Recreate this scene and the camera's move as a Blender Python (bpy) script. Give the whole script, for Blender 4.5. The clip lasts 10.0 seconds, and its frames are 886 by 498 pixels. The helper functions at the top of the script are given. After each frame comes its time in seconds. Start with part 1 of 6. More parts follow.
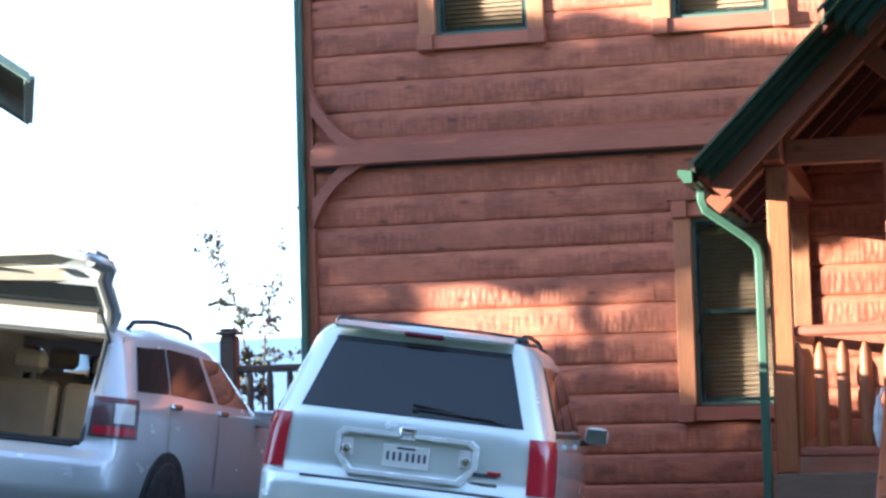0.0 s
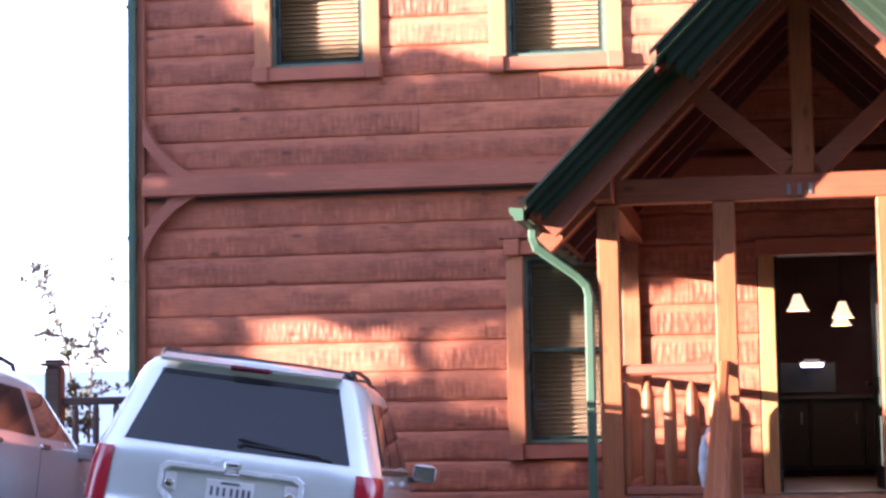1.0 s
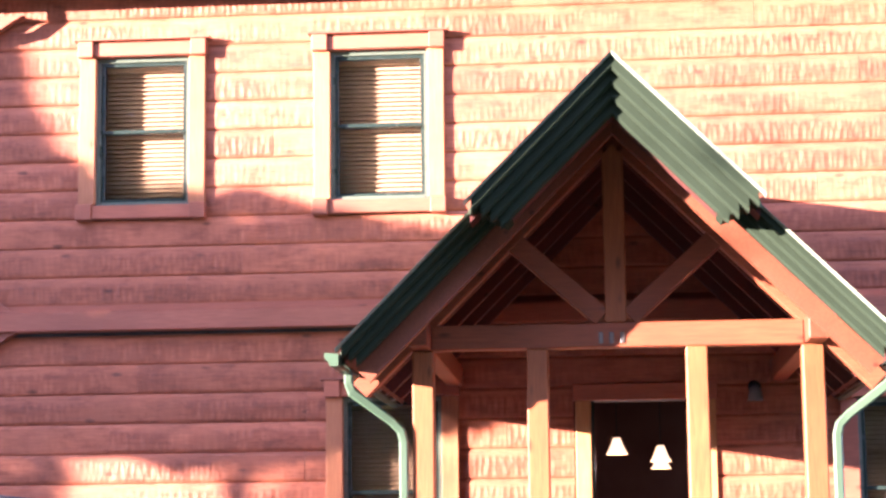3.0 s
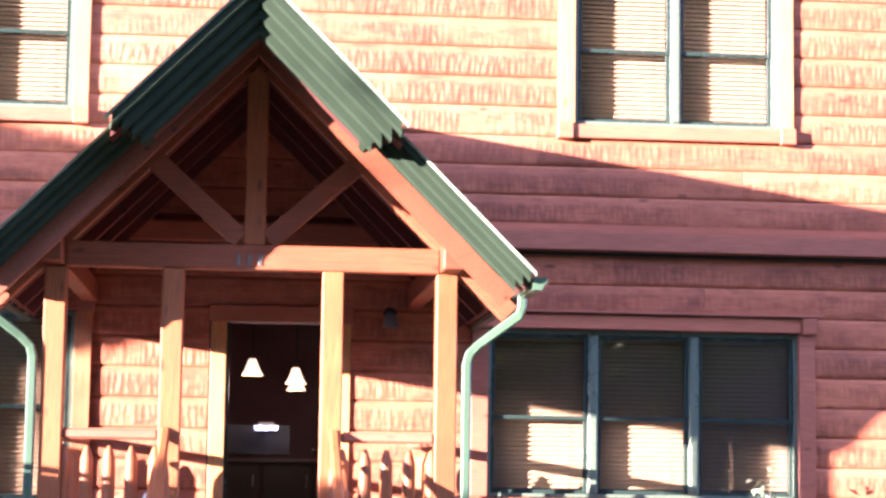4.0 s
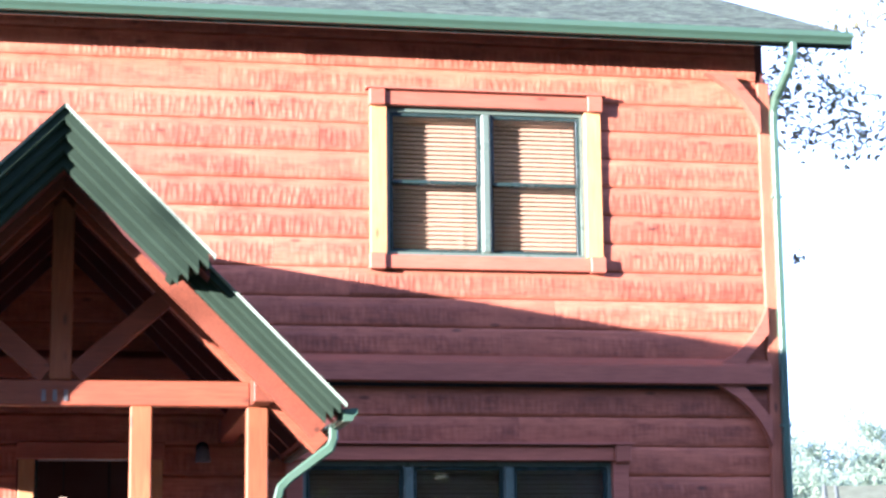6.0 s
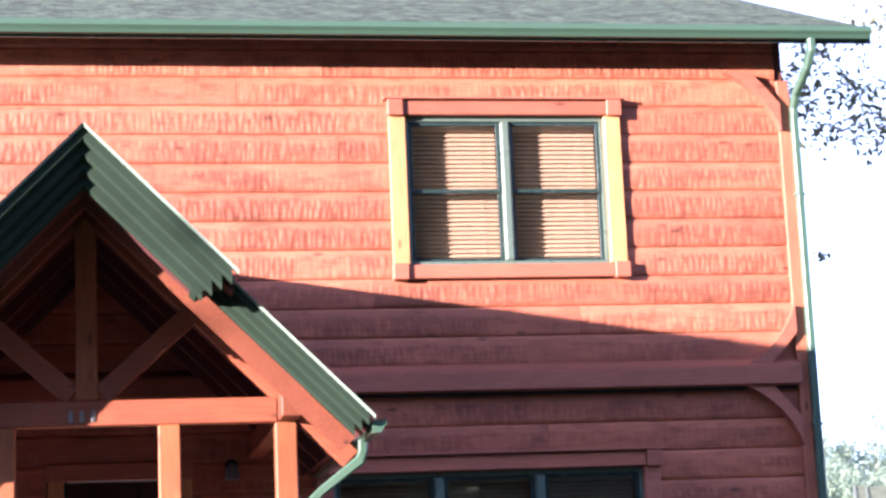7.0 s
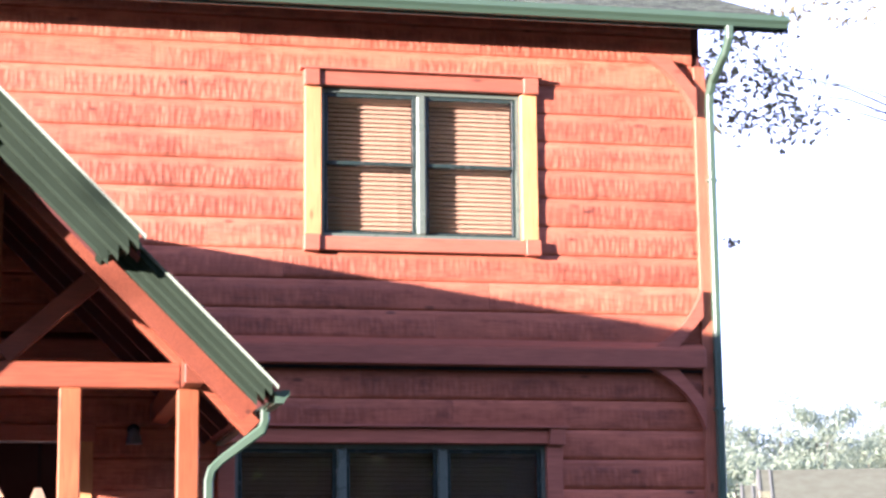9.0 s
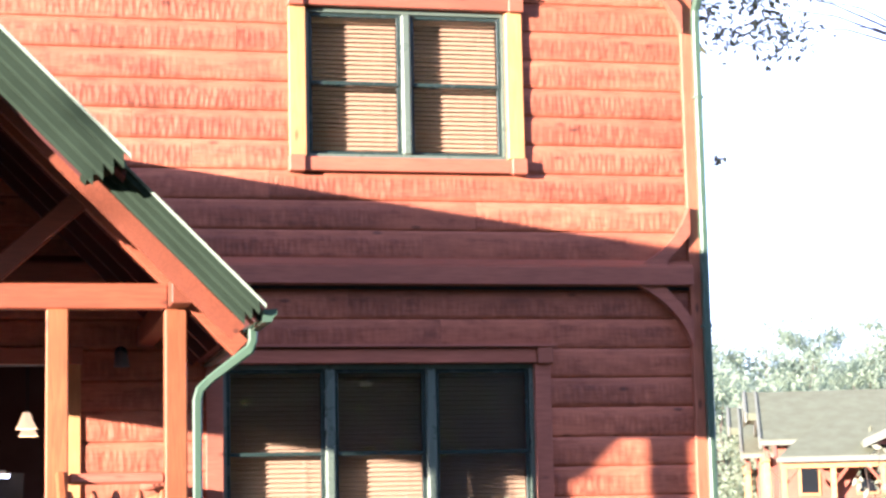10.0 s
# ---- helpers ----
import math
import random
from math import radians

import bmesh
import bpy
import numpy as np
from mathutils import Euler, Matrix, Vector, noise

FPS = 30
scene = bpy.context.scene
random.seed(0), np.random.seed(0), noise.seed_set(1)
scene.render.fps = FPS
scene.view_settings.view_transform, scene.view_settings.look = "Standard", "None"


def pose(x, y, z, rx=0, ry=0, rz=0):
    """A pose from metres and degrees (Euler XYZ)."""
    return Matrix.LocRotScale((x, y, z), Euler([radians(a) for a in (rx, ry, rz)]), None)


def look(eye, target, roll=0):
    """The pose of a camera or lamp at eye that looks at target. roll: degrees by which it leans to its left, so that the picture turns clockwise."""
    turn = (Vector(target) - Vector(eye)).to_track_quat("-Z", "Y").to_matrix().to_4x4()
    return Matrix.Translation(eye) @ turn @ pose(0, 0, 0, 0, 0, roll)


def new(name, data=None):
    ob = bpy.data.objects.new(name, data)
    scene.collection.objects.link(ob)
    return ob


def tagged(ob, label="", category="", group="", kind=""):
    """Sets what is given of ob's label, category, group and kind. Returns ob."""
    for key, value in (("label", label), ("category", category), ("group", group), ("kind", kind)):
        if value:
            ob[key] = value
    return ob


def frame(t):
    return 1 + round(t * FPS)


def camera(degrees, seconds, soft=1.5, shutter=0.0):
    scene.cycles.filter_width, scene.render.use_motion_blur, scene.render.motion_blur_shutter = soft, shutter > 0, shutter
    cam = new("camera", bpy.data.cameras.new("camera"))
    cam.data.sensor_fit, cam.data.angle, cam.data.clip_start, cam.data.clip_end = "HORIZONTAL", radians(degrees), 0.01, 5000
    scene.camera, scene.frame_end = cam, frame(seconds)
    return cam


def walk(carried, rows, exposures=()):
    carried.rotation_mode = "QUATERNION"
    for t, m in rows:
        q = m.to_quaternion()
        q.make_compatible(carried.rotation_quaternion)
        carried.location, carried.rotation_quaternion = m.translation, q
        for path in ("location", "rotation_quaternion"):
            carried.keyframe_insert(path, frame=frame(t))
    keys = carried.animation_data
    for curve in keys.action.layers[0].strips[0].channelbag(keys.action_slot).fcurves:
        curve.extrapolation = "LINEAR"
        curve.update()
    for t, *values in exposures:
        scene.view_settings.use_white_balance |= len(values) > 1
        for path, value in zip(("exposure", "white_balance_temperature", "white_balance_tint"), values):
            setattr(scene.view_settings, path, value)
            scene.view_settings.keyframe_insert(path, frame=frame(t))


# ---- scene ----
cam = camera(25.04, 10.0, soft=2.7)
# seconds, place, then yaw, pitch and roll in degrees
PATH = [
    (0.0, -0.317, -18.081, 1.409, 13.94, 4.17, -1.62),
    (0.5, -0.304, -18.046, 1.401, 12.47, 4.37, -1.43),
    (1.0, -0.280, -17.985, 1.408, 9.27, 5.09, -0.95),
    (1.5, -0.277, -18.019, 1.447, 7.71, 7.86, -0.95),
    (2.0, -0.273, -18.040, 1.457, 8.73, 9.95, -0.66),
    (2.2, -0.268, -18.047, 1.453, 8.72, 10.31, -0.35),
    (3.3, -0.008, -18.074, 1.524, 1.78, 8.24, -0.77),
    (3.5, 0.011, -18.055, 1.533, -0.42, 8.00, -0.69),
    (4.0, -0.003, -18.038, 1.541, -5.44, 6.44, 0.82),
    (4.5, 0.044, -18.013, 1.525, -8.68, 6.96, 2.56),
    (5.0, 0.085, -18.011, 1.551, -9.93, 7.21, 1.67),
    (5.5, 0.109, -18.027, 1.576, -10.14, 9.37, 1.12),
    (5.7, 0.112, -18.025, 1.539, -10.39, 10.05, 0.49),
    (6.8, 0.116, -17.902, 1.522, -10.01, 10.41, -2.49),
    (7.0, 0.112, -17.906, 1.498, -9.90, 10.70, -2.43),
    (7.5, 0.098, -17.873, 1.541, -10.03, 11.28, -1.86),
    (8.0, 0.112, -17.884, 1.543, -10.61, 10.71, -1.40),
    (8.5, 0.155, -17.915, 1.526, -11.57, 10.36, -1.41),
    (9.0, 0.164, -17.903, 1.532, -12.31, 9.78, -0.60),
    (9.5, 0.169, -17.900, 1.466, -12.60, 8.67, -0.32),
    (10.0, 0.162, -17.851, 1.463, -12.71, 7.70, -1.24),
]


def aim(x, y, z, yaw, pitch, roll):
    return pose(x, y, z, 0, 0, yaw) @ pose(0, 0, 0, 90 + pitch) @ pose(0, 0, 0, 0, 0, roll)


EXPOSE = [(0.0, 3.70, 4550, 8), (1.0, 3.87, 5050, 32), (2.0, 4.10, 5350, 46), (3.5, 4.33, 5300, 44), (5.0, 4.14, 4400, 30), (7.0, 3.37, 4750, 36), (9.0, 3.37, 5000, 44), (10.0, 3.48, 5000, 33)]
walk(cam, [(r[0], aim(*r[1:])) for r in PATH], EXPOSE)

# ---- light ----
SUN_RUN, SUN_FALL = 1.79, 0.265                        # metres along the wall and down, for each metre towards it
SUN_WAY = Vector((SUN_RUN, 1.0, -SUN_FALL)).normalized()      # the way the sunlight travels
SUN_ELEV = math.asin(-SUN_WAY.z)
SUN_ROT = math.atan2(-SUN_WAY.x, -SUN_WAY.y)
world = bpy.data.worlds.new("world")
scene.world = world
world.use_nodes = True
wn = world.node_tree
sky = wn.nodes.new("ShaderNodeTexSky")
sky.sky_type, sky.sun_disc = "NISHITA", False
sky.sun_elevation, sky.sun_rotation = SUN_ELEV, SUN_ROT
sky.altitude, sky.air_density, sky.dust_density, sky.ozone_density = 600, 1.0, 0.08, 2.0
wn.nodes["Background"].inputs["Strength"].default_value = 0.078
pale = wn.nodes.new("ShaderNodeHueSaturation")          # hazy air: a paler sky
pale.inputs["Saturation"].default_value, pale.inputs["Value"].default_value = 0.34, 1.0
wn.links.new(sky.outputs[0], pale.inputs["Color"])
wn.links.new(pale.outputs[0], wn.nodes["Background"].inputs["Color"])
sun_data = bpy.data.lights.new("sun", "SUN")
sun_data.energy, sun_data.angle, sun_data.color = 3.15, radians(0.55), (1.0, 0.77, 0.44)
sun = new("sun", sun_data)
sun.matrix_world = look((-30, -16, 8), Vector((-30, -16, 8)) + SUN_WAY)


# ---- mesh helpers ----
def thing(name, label, category, at=(0, 0, 0), group="", kind=""):
    ob = new(name)
    ob.location = at
    ob.empty_display_size = 0.2
    return tagged(ob, label, category, group, kind)


def mesh_of(name, bm, material, smooth=False):
    bmesh.ops.recalc_face_normals(bm, faces=bm.faces)
    me = bpy.data.meshes.new(name)
    if smooth:
        for f in bm.faces:
            f.smooth = True
    bm.to_mesh(me)
    bm.free()
    for m in (material if isinstance(material, (list, tuple)) else [material]):
        me.materials.append(m)
    return me


def part(name, bm, material, parent=None, label="", smooth=False, kind=""):
    """Links a bmesh, in world places, as one mesh object under a thing or a part."""
    ob = new(name, mesh_of(name, bm, material, smooth))
    if parent is not None:
        hang(ob, parent)
    return tagged(ob, label, kind=kind)


def world_of(ob):
    m = ob.matrix_basis.copy()
    while ob.parent:
        m = ob.parent.matrix_basis @ ob.matrix_parent_inverse @ m
        ob = ob.parent
    return m


def hang(ob, parent):
    ob.parent = parent
    ob.matrix_parent_inverse = world_of(parent).inverted()
    return ob


def box(bm, lo, hi, b=0.0, m=None):
    """A box with chamfered edges."""
    t = bmesh.new()
    bmesh.ops.create_cube(t, size=1)
    c = [(a + d) / 2 for a, d in zip(lo, hi)]
    s = [abs(d - a) for a, d in zip(lo, hi)]
    for v in t.verts:
        v.co = Vector([c[i] + v.co[i] * s[i] for i in range(3)])
    if b:
        bmesh.ops.bevel(t, geom=list(t.edges), offset=min(b, min(s) * 0.45), segments=1, affect="EDGES")
    return merge(bm, t, m)


def merge(bm, t, m=None):
    vs = [bm.verts.new(m @ v.co if m else v.co) for v in t.verts]
    t.verts.index_update()
    out = []
    for f in t.faces:
        g = bm.faces.new([vs[v.index] for v in f.verts])
        g.material_index, g.smooth = f.material_index, f.smooth
        out.append(g)
    t.free()
    return out


def turned(p0, p1, side=(0, 1, 0)):
    """A frame with its x along p0 to p1 and its y as near to side as can be."""
    a, b = Vector(p0), Vector(p1)
    x = (b - a).normalized()
    z = x.cross(Vector(side)).normalized()
    y = z.cross(x)
    return Matrix.Translation(a) @ Matrix((x, y, z)).transposed().to_4x4(), (b - a).length


def beam(bm, p0, p1, w, h, b=0.006, side=(0, 1, 0)):
    """A squared timber from p0 to p1; w along side, h across."""
    m, n = turned(p0, p1, side)
    return box(bm, (0, -w / 2, -h / 2), (n, w / 2, h / 2), b, m)


def prism(bm, outline, axis, lo, hi, m=None):
    """An outline of two coordinates drawn out along an axis (0, 1 or 2)."""
    def at(p, q):
        c = list(p)
        c.insert(axis, q)
        return m @ Vector(c) if m else Vector(c)
    a = [bm.verts.new(at(p, lo)) for p in outline]
    d = [bm.verts.new(at(p, hi)) for p in outline]
    n = len(outline)
    out = [bm.faces.new(a), bm.faces.new(list(reversed(d)))]
    for i in range(n):
        out.append(bm.faces.new((a[i], a[(i + 1) % n], d[(i + 1) % n], d[i])))
    return out


def sweep(bm, pts, ring, side=(0, 1, 0), cap=True, sizes=None):
    """A ring of (a, b) offsets carried along points."""
    pts = [Vector(p) for p in pts]
    rows = []
    for i, p in enumerate(pts):
        t = (pts[min(i + 1, len(pts) - 1)] - pts[max(i - 1, 0)]).normalized()
        s = Vector(side)
        u = t.cross(s).normalized()
        v = u.cross(t)
        k = sizes[i] if sizes else 1
        if 0 < i < len(pts) - 1:
            t1 = (pts[i] - pts[i - 1]).normalized()
            c = max(0.5, t1.dot(t))
        else:
            c = 1
        rows.append([bm.verts.new(p + u * (a * k / c) + v * (b * k)) for a, b in ring])
    n = len(ring)
    for r, q in zip(rows, rows[1:]):
        for i in range(n):
            bm.faces.new((r[i], r[(i + 1) % n], q[(i + 1) % n], q[i]))
    if cap:
        bm.faces.new(rows[0])
        bm.faces.new(list(reversed(rows[-1])))


def circle(r, n=12, squash=1.0):
    return [(r * math.cos(2 * math.pi * i / n), r * squash * math.sin(2 * math.pi * i / n)) for i in range(n)]


def rect(w, h, c=0.008):
    w, h = w / 2, h / 2
    return [(-w + c, -h), (w - c, -h), (w, -h + c), (w, h - c), (w - c, h), (-w + c, h), (-w, h - c), (-w, -h + c)]


def lathe(bm, profile, at=(0, 0, 0), n=16, m=None):
    """Turned about the upright through at: rows of (radius, height)."""
    rows = []
    for r, z in profile:
        ring = []
        for i in range(n):
            a = 2 * math.pi * i / n
            p = Vector((at[0] + r * math.cos(a), at[1] + r * math.sin(a), at[2] + z))
            ring.append(bm.verts.new(m @ p if m else p))
        rows.append(ring)
    for r, q in zip(rows, rows[1:]):
        for i in range(n):
            bm.faces.new((r[i], r[(i + 1) % n], q[(i + 1) % n], q[i]))
    bm.faces.new(rows[0])
    bm.faces.new(list(reversed(rows[-1])))


# ---- materials ----
def shader(name):
    m = bpy.data.materials.new(name)
    m.use_nodes = True
    nt = m.node_tree
    return m, nt, nt.nodes["Principled BSDF"], nt.nodes["Material Output"]


def node(nt, kind, **values):
    n = nt.nodes.new(kind)
    for key, value in values.items():
        n.inputs[key.replace("_", " ")].default_value = value
    return n


def ramp(nt, source, stops):
    r = nt.nodes.new("ShaderNodeValToRGB")
    while len(r.color_ramp.elements) < len(stops):
        r.color_ramp.elements.new(0.5)
    for e, (p, c) in zip(r.color_ramp.elements, stops):
        e.position = p
        e.color = (*c, 1) if len(c) == 3 else c
    nt.links.new(source, r.inputs[0])
    return r.outputs[0]


def mixed(nt, fac, a, b, how="MIX"):
    n = nt.nodes.new("ShaderNodeMix")
    n.data_type, n.blend_type = "RGBA", how
    for sock, v in ((n.inputs[0], fac), (n.inputs[6], a), (n.inputs[7], b)):
        if isinstance(v, bpy.types.NodeSocket):
            nt.links.new(v, sock)
        elif isinstance(v, (int, float)):
            sock.default_value = v
        else:
            sock.default_value = (*v, 1)
    return n.outputs[2]


def spot(nt, scale, stretch=(1, 1, 1), detail=4.0, rough=0.55, kind="ShaderNodeTexNoise", shift=None):
    """A texture in world metres, stretched along the axes."""
    g = nt.nodes.new("ShaderNodeNewGeometry")
    mp = nt.nodes.new("ShaderNodeMapping")
    mp.inputs["Scale"].default_value = stretch
    nt.links.new(g.outputs["Position"], mp.inputs["Vector"])
    if shift is not None:
        nt.links.new(shift, mp.inputs["Location"])
    t = nt.nodes.new(kind)
    t.inputs["Scale"].default_value = scale
    if kind == "ShaderNodeTexNoise":
        t.inputs["Detail"].default_value, t.inputs["Roughness"].default_value = detail, rough
    nt.links.new(mp.outputs[0], t.inputs["Vector"])
    return t


def own_random(nt):
    return nt.nodes.new("ShaderNodeObjectInfo").outputs["Random"]


def bump(nt, bsdf, height, strength, distance, before=None):
    b = nt.nodes.new("ShaderNodeBump")
    b.inputs["Strength"].default_value, b.inputs["Distance"].default_value = strength, distance
    nt.links.new(height, b.inputs["Height"])
    if before:
        nt.links.new(before, b.inputs["Normal"])
    nt.links.new(b.outputs[0], bsdf.inputs["Normal"])
    return b.outputs[0]


def timber(name, dark, light, along, rough=0.6, knots=True, hewn=False, relief=0.0015):
    """Stained wood with its grain along an axis (0, 1 or 2), knots and weathered patches."""
    m, nt, p, _ = shader(name)
    st = [14, 14, 14]
    st[along] = 0.9
    rnd = own_random(nt)
    shift = nt.nodes.new("ShaderNodeVectorMath")
    shift.operation = "SCALE"
    shift.inputs[0].default_value = (7.3, 3.1, 5.7)
    nt.links.new(rnd, shift.inputs["Scale"])
    grain = spot(nt, 5.0, st, 5, 0.65, shift=shift.outputs[0])
    wide = spot(nt, 1.3, (1, 1, 1.6), 3, 0.6, shift=shift.outputs[0])
    base = ramp(nt, grain.outputs[0], [(0.28, dark), (0.72, light)])
    mid = [(a + b) / 2 for a, b in zip(dark, light)]
    base = mixed(nt, ramp(nt, wide.outputs[0], [(0.35, (0, 0, 0)), (0.7, (0.55, 0.55, 0.55))]), base, [c * 0.62 for c in mid])
    tone = ramp(nt, rnd, [(0, (0.80, 0.78, 0.76)), (1, (1.12, 1.12, 1.12))])
    base = mixed(nt, 1.0, base, tone, "MULTIPLY")
    if knots:
        kst = [6.5, 6.5, 6.5]
        kst[along] = 2.6
        k = spot(nt, 0.75, kst, kind="ShaderNodeTexVoronoi", shift=shift.outputs[0])
        base = mixed(nt, ramp(nt, k.outputs["Distance"], [(0.05, (0.75, 0.75, 0.75)), (0.13, (0, 0, 0))]), base, [c * 0.25 for c in dark])
    nt.links.new(base, p.inputs["Base Color"])
    p.inputs["Roughness"].default_value = rough
    n1 = bump(nt, p, grain.outputs[0], 0.5, relief)
    if hewn:
        # upright gouges in the middle of each course, a smooth strip along its top
        rag = spot(nt, 3.0, (1, 1, 1), 2)
        warp = nt.nodes.new("ShaderNodeVectorMath")
        warp.operation = "MULTIPLY_ADD"
        warp.inputs[1].default_value = (0.05, 0.0, 0.05)
        g = nt.nodes.new("ShaderNodeNewGeometry")
        nt.links.new(rag.outputs["Color"], warp.inputs[0])
        nt.links.new(g.outputs["Position"], warp.inputs[2])
        mp = nt.nodes.new("ShaderNodeMapping")
        mp.inputs["Scale"].default_value = (19, 1, 6.2)
        nt.links.new(warp.outputs[0], mp.inputs["Vector"])
        add = nt.nodes.new("ShaderNodeVectorMath")
        nt.links.new(mp.outputs[0], add.inputs[0])
        nt.links.new(shift.outputs[0], add.inputs[1])
        v = nt.nodes.new("ShaderNodeTexVoronoi")
        v.feature = "SMOOTH_F1"
        v.inputs["Scale"].default_value, v.inputs["Smoothness"].default_value = 1.0, 0.2
        v.inputs["Randomness"].default_value = 0.75
        nt.links.new(add.outputs[0], v.inputs["Vector"])
        split = nt.nodes.new("ShaderNodeSeparateXYZ")
        nt.links.new(warp.outputs[0], split.inputs[0])
        row = nt.nodes.new("ShaderNodeMath")
        row.operation = "DIVIDE"
        row.inputs[1].default_value = 0.274
        nt.links.new(split.outputs[2], row.inputs[0])
        part_up = nt.nodes.new("ShaderNodeMath")
        part_up.operation = "FRACT"
        nt.links.new(row.outputs[0], part_up.inputs[0])
        band = ramp(nt, part_up.outputs[0], [(0.10, (0.15, 0.15, 0.15)), (0.24, (1, 1, 1)), (0.74, (1, 1, 1)), (0.90, (0.05, 0.05, 0.05))])
        amount = spot(nt, 0.9, (1, 1, 2.2), 2, shift=shift.outputs[0])
        h = mixed(nt, 1.0, v.outputs["Distance"], ramp(nt, amount.outputs[0], [(0.36, (0.2, 0.2, 0.2)), (0.56, (1, 1, 1))]), "MULTIPLY")
        h = mixed(nt, 1.0, h, band, "MULTIPLY")
        bump(nt, p, h, 1.0, 0.011, n1)
        # relief shading put into the colour, darker as h rises; then stain blotches
        worn = ramp(nt, h, [(0.0, (1.08, 1.08, 1.06)), (0.55, (0.76, 0.70, 0.66))])
        base = mixed(nt, 1.0, base, worn, "MULTIPLY")
        blot = spot(nt, 3.2, (1, 1, 2.6), 6, 0.7, shift=shift.outputs[0])
        base = mixed(nt, 1.0, base, ramp(nt, blot.outputs[0], [(0.32, (0.64, 0.58, 0.55)), (0.48, (1, 1, 1)), (0.68, (1.12, 1.14, 1.14))]), "MULTIPLY")
        nt.links.new(base, p.inputs["Base Color"])
    return m


def paint(name, colour, rough=0.45, grime=0.25, scale=3.0, metal=0.0, coat=0.0, relief=0.0006):
    """Painted or plain matter with wear at two scales."""
    m, nt, p, _ = shader(name)
    big = spot(nt, scale, detail=4)
    fine = spot(nt, scale * 22, detail=3)
    c = mixed(nt, ramp(nt, big.outputs[0], [(0.35, (0, 0, 0)), (0.75, (grime, grime, grime))]), colour, [v * 0.55 for v in colour])
    c = mixed(nt, ramp(nt, fine.outputs[0], [(0.45, (0, 0, 0)), (0.8, (grime * 0.6,) * 3)]), c, [min(1, v * 1.25) for v in colour])
    nt.links.new(c, p.inputs["Base Color"])
    rr = ramp(nt, big.outputs[0], [(0.3, (rough * 0.8,) * 3), (0.8, (min(1, rough * 1.3),) * 3)])
    nt.links.new(rr, p.inputs["Roughness"])
    p.inputs["Metallic"].default_value = metal
    p.inputs["Coat Weight"].default_value = coat
    p.inputs["Coat Roughness"].default_value = 0.068
    bump(nt, p, fine.outputs[0], 0.3, relief)
    return m


def pane_glass(name, tint, gloss_rough=0.02, ior=1.52):
    """Flat window glass: clear, with its gloss by Fresnel."""
    m, nt, p, out = shader(name)
    nt.nodes.remove(p)
    clear = nt.nodes.new("ShaderNodeBsdfTransparent")
    clear.inputs[0].default_value = (*tint, 1)
    gl = nt.nodes.new("ShaderNodeBsdfGlossy")
    gl.inputs["Roughness"].default_value = gloss_rough
    fr = nt.nodes.new("ShaderNodeFresnel")
    fr.inputs[0].default_value = ior
    wob = spot(nt, 1.4, detail=1)
    b = nt.nodes.new("ShaderNodeBump")
    b.inputs["Strength"].default_value, b.inputs["Distance"].default_value = 0.12, 0.01
    nt.links.new(wob.outputs[0], b.inputs["Height"])
    nt.links.new(b.outputs[0], gl.inputs["Normal"])
    mx = nt.nodes.new("ShaderNodeMixShader")
    nt.links.new(fr.outputs[0], mx.inputs[0])
    nt.links.new(clear.outputs[0], mx.inputs[1])
    nt.links.new(gl.outputs[0], mx.inputs[2])
    nt.links.new(mx.outputs[0], out.inputs[0])
    return m


def glow(name, colour, strength):
    m, _, p, _ = shader(name)
    p.inputs["Base Color"].default_value = (*colour, 1)
    p.inputs["Emission Color"].default_value = (*colour, 1)
    p.inputs["Emission Strength"].default_value = strength
    return m


def leafy(name, dark, light, through_light=0.35):
    m, nt, p, out = shader(name)
    geo = nt.nodes.new("ShaderNodeNewGeometry")
    c = ramp(nt, geo.outputs["Random Per Island"], [(0, dark), (1, light)])
    nt.links.new(c, p.inputs["Base Color"])
    p.inputs["Roughness"].default_value = 0.55
    tr = nt.nodes.new("ShaderNodeBsdfTranslucent")
    nt.links.new(c, tr.inputs[0])
    mx = nt.nodes.new("ShaderNodeMixShader")
    mx.inputs[0].default_value = through_light
    nt.links.new(p.outputs[0], mx.inputs[1])
    nt.links.new(tr.outputs[0], mx.inputs[2])
    nt.links.new(mx.outputs[0], out.inputs[0])
    return m


M_SIDING = timber("red stained siding", (0.295, 0.088, 0.043), (0.515, 0.168, 0.081), 0, 0.62, True, True)
M_POST = timber("orange stained post", (0.22, 0.064, 0.019), (0.39, 0.128, 0.038), 2, 0.55)
M_CORNER = timber("stained corner board", (0.25, 0.074, 0.034), (0.43, 0.150, 0.070), 2, 0.6)
M_BEAM = timber("orange stained beam", (0.17, 0.042, 0.016), (0.31, 0.088, 0.033), 0, 0.55)
M_RAKE = timber("orange stained rafter", (0.13, 0.033, 0.013), (0.235, 0.068, 0.026), 1, 0.55)
M_BAND = timber("red stained beam", (0.24, 0.074, 0.040), (0.42, 0.143, 0.078), 0, 0.6)
# soffit wood darkened: part of the shade under the roofs is in this colour
M_SOFFIT_SHADED = timber("red stained boards darkened for shade", (0.055, 0.012, 0.010), (0.10, 0.022, 0.017), 1, 0.8)
M_JAMB = timber("pale pine trim upright", (0.42, 0.19, 0.062), (0.62, 0.33, 0.115), 2, 0.55)
M_PINE = timber("stained pine trim upright", (0.34, 0.125, 0.05), (0.52, 0.215, 0.088), 2, 0.55)
M_DRIP = paint("pale weathered metal edge", (0.20, 0.26, 0.205), 0.45, 0.3, 6.0)
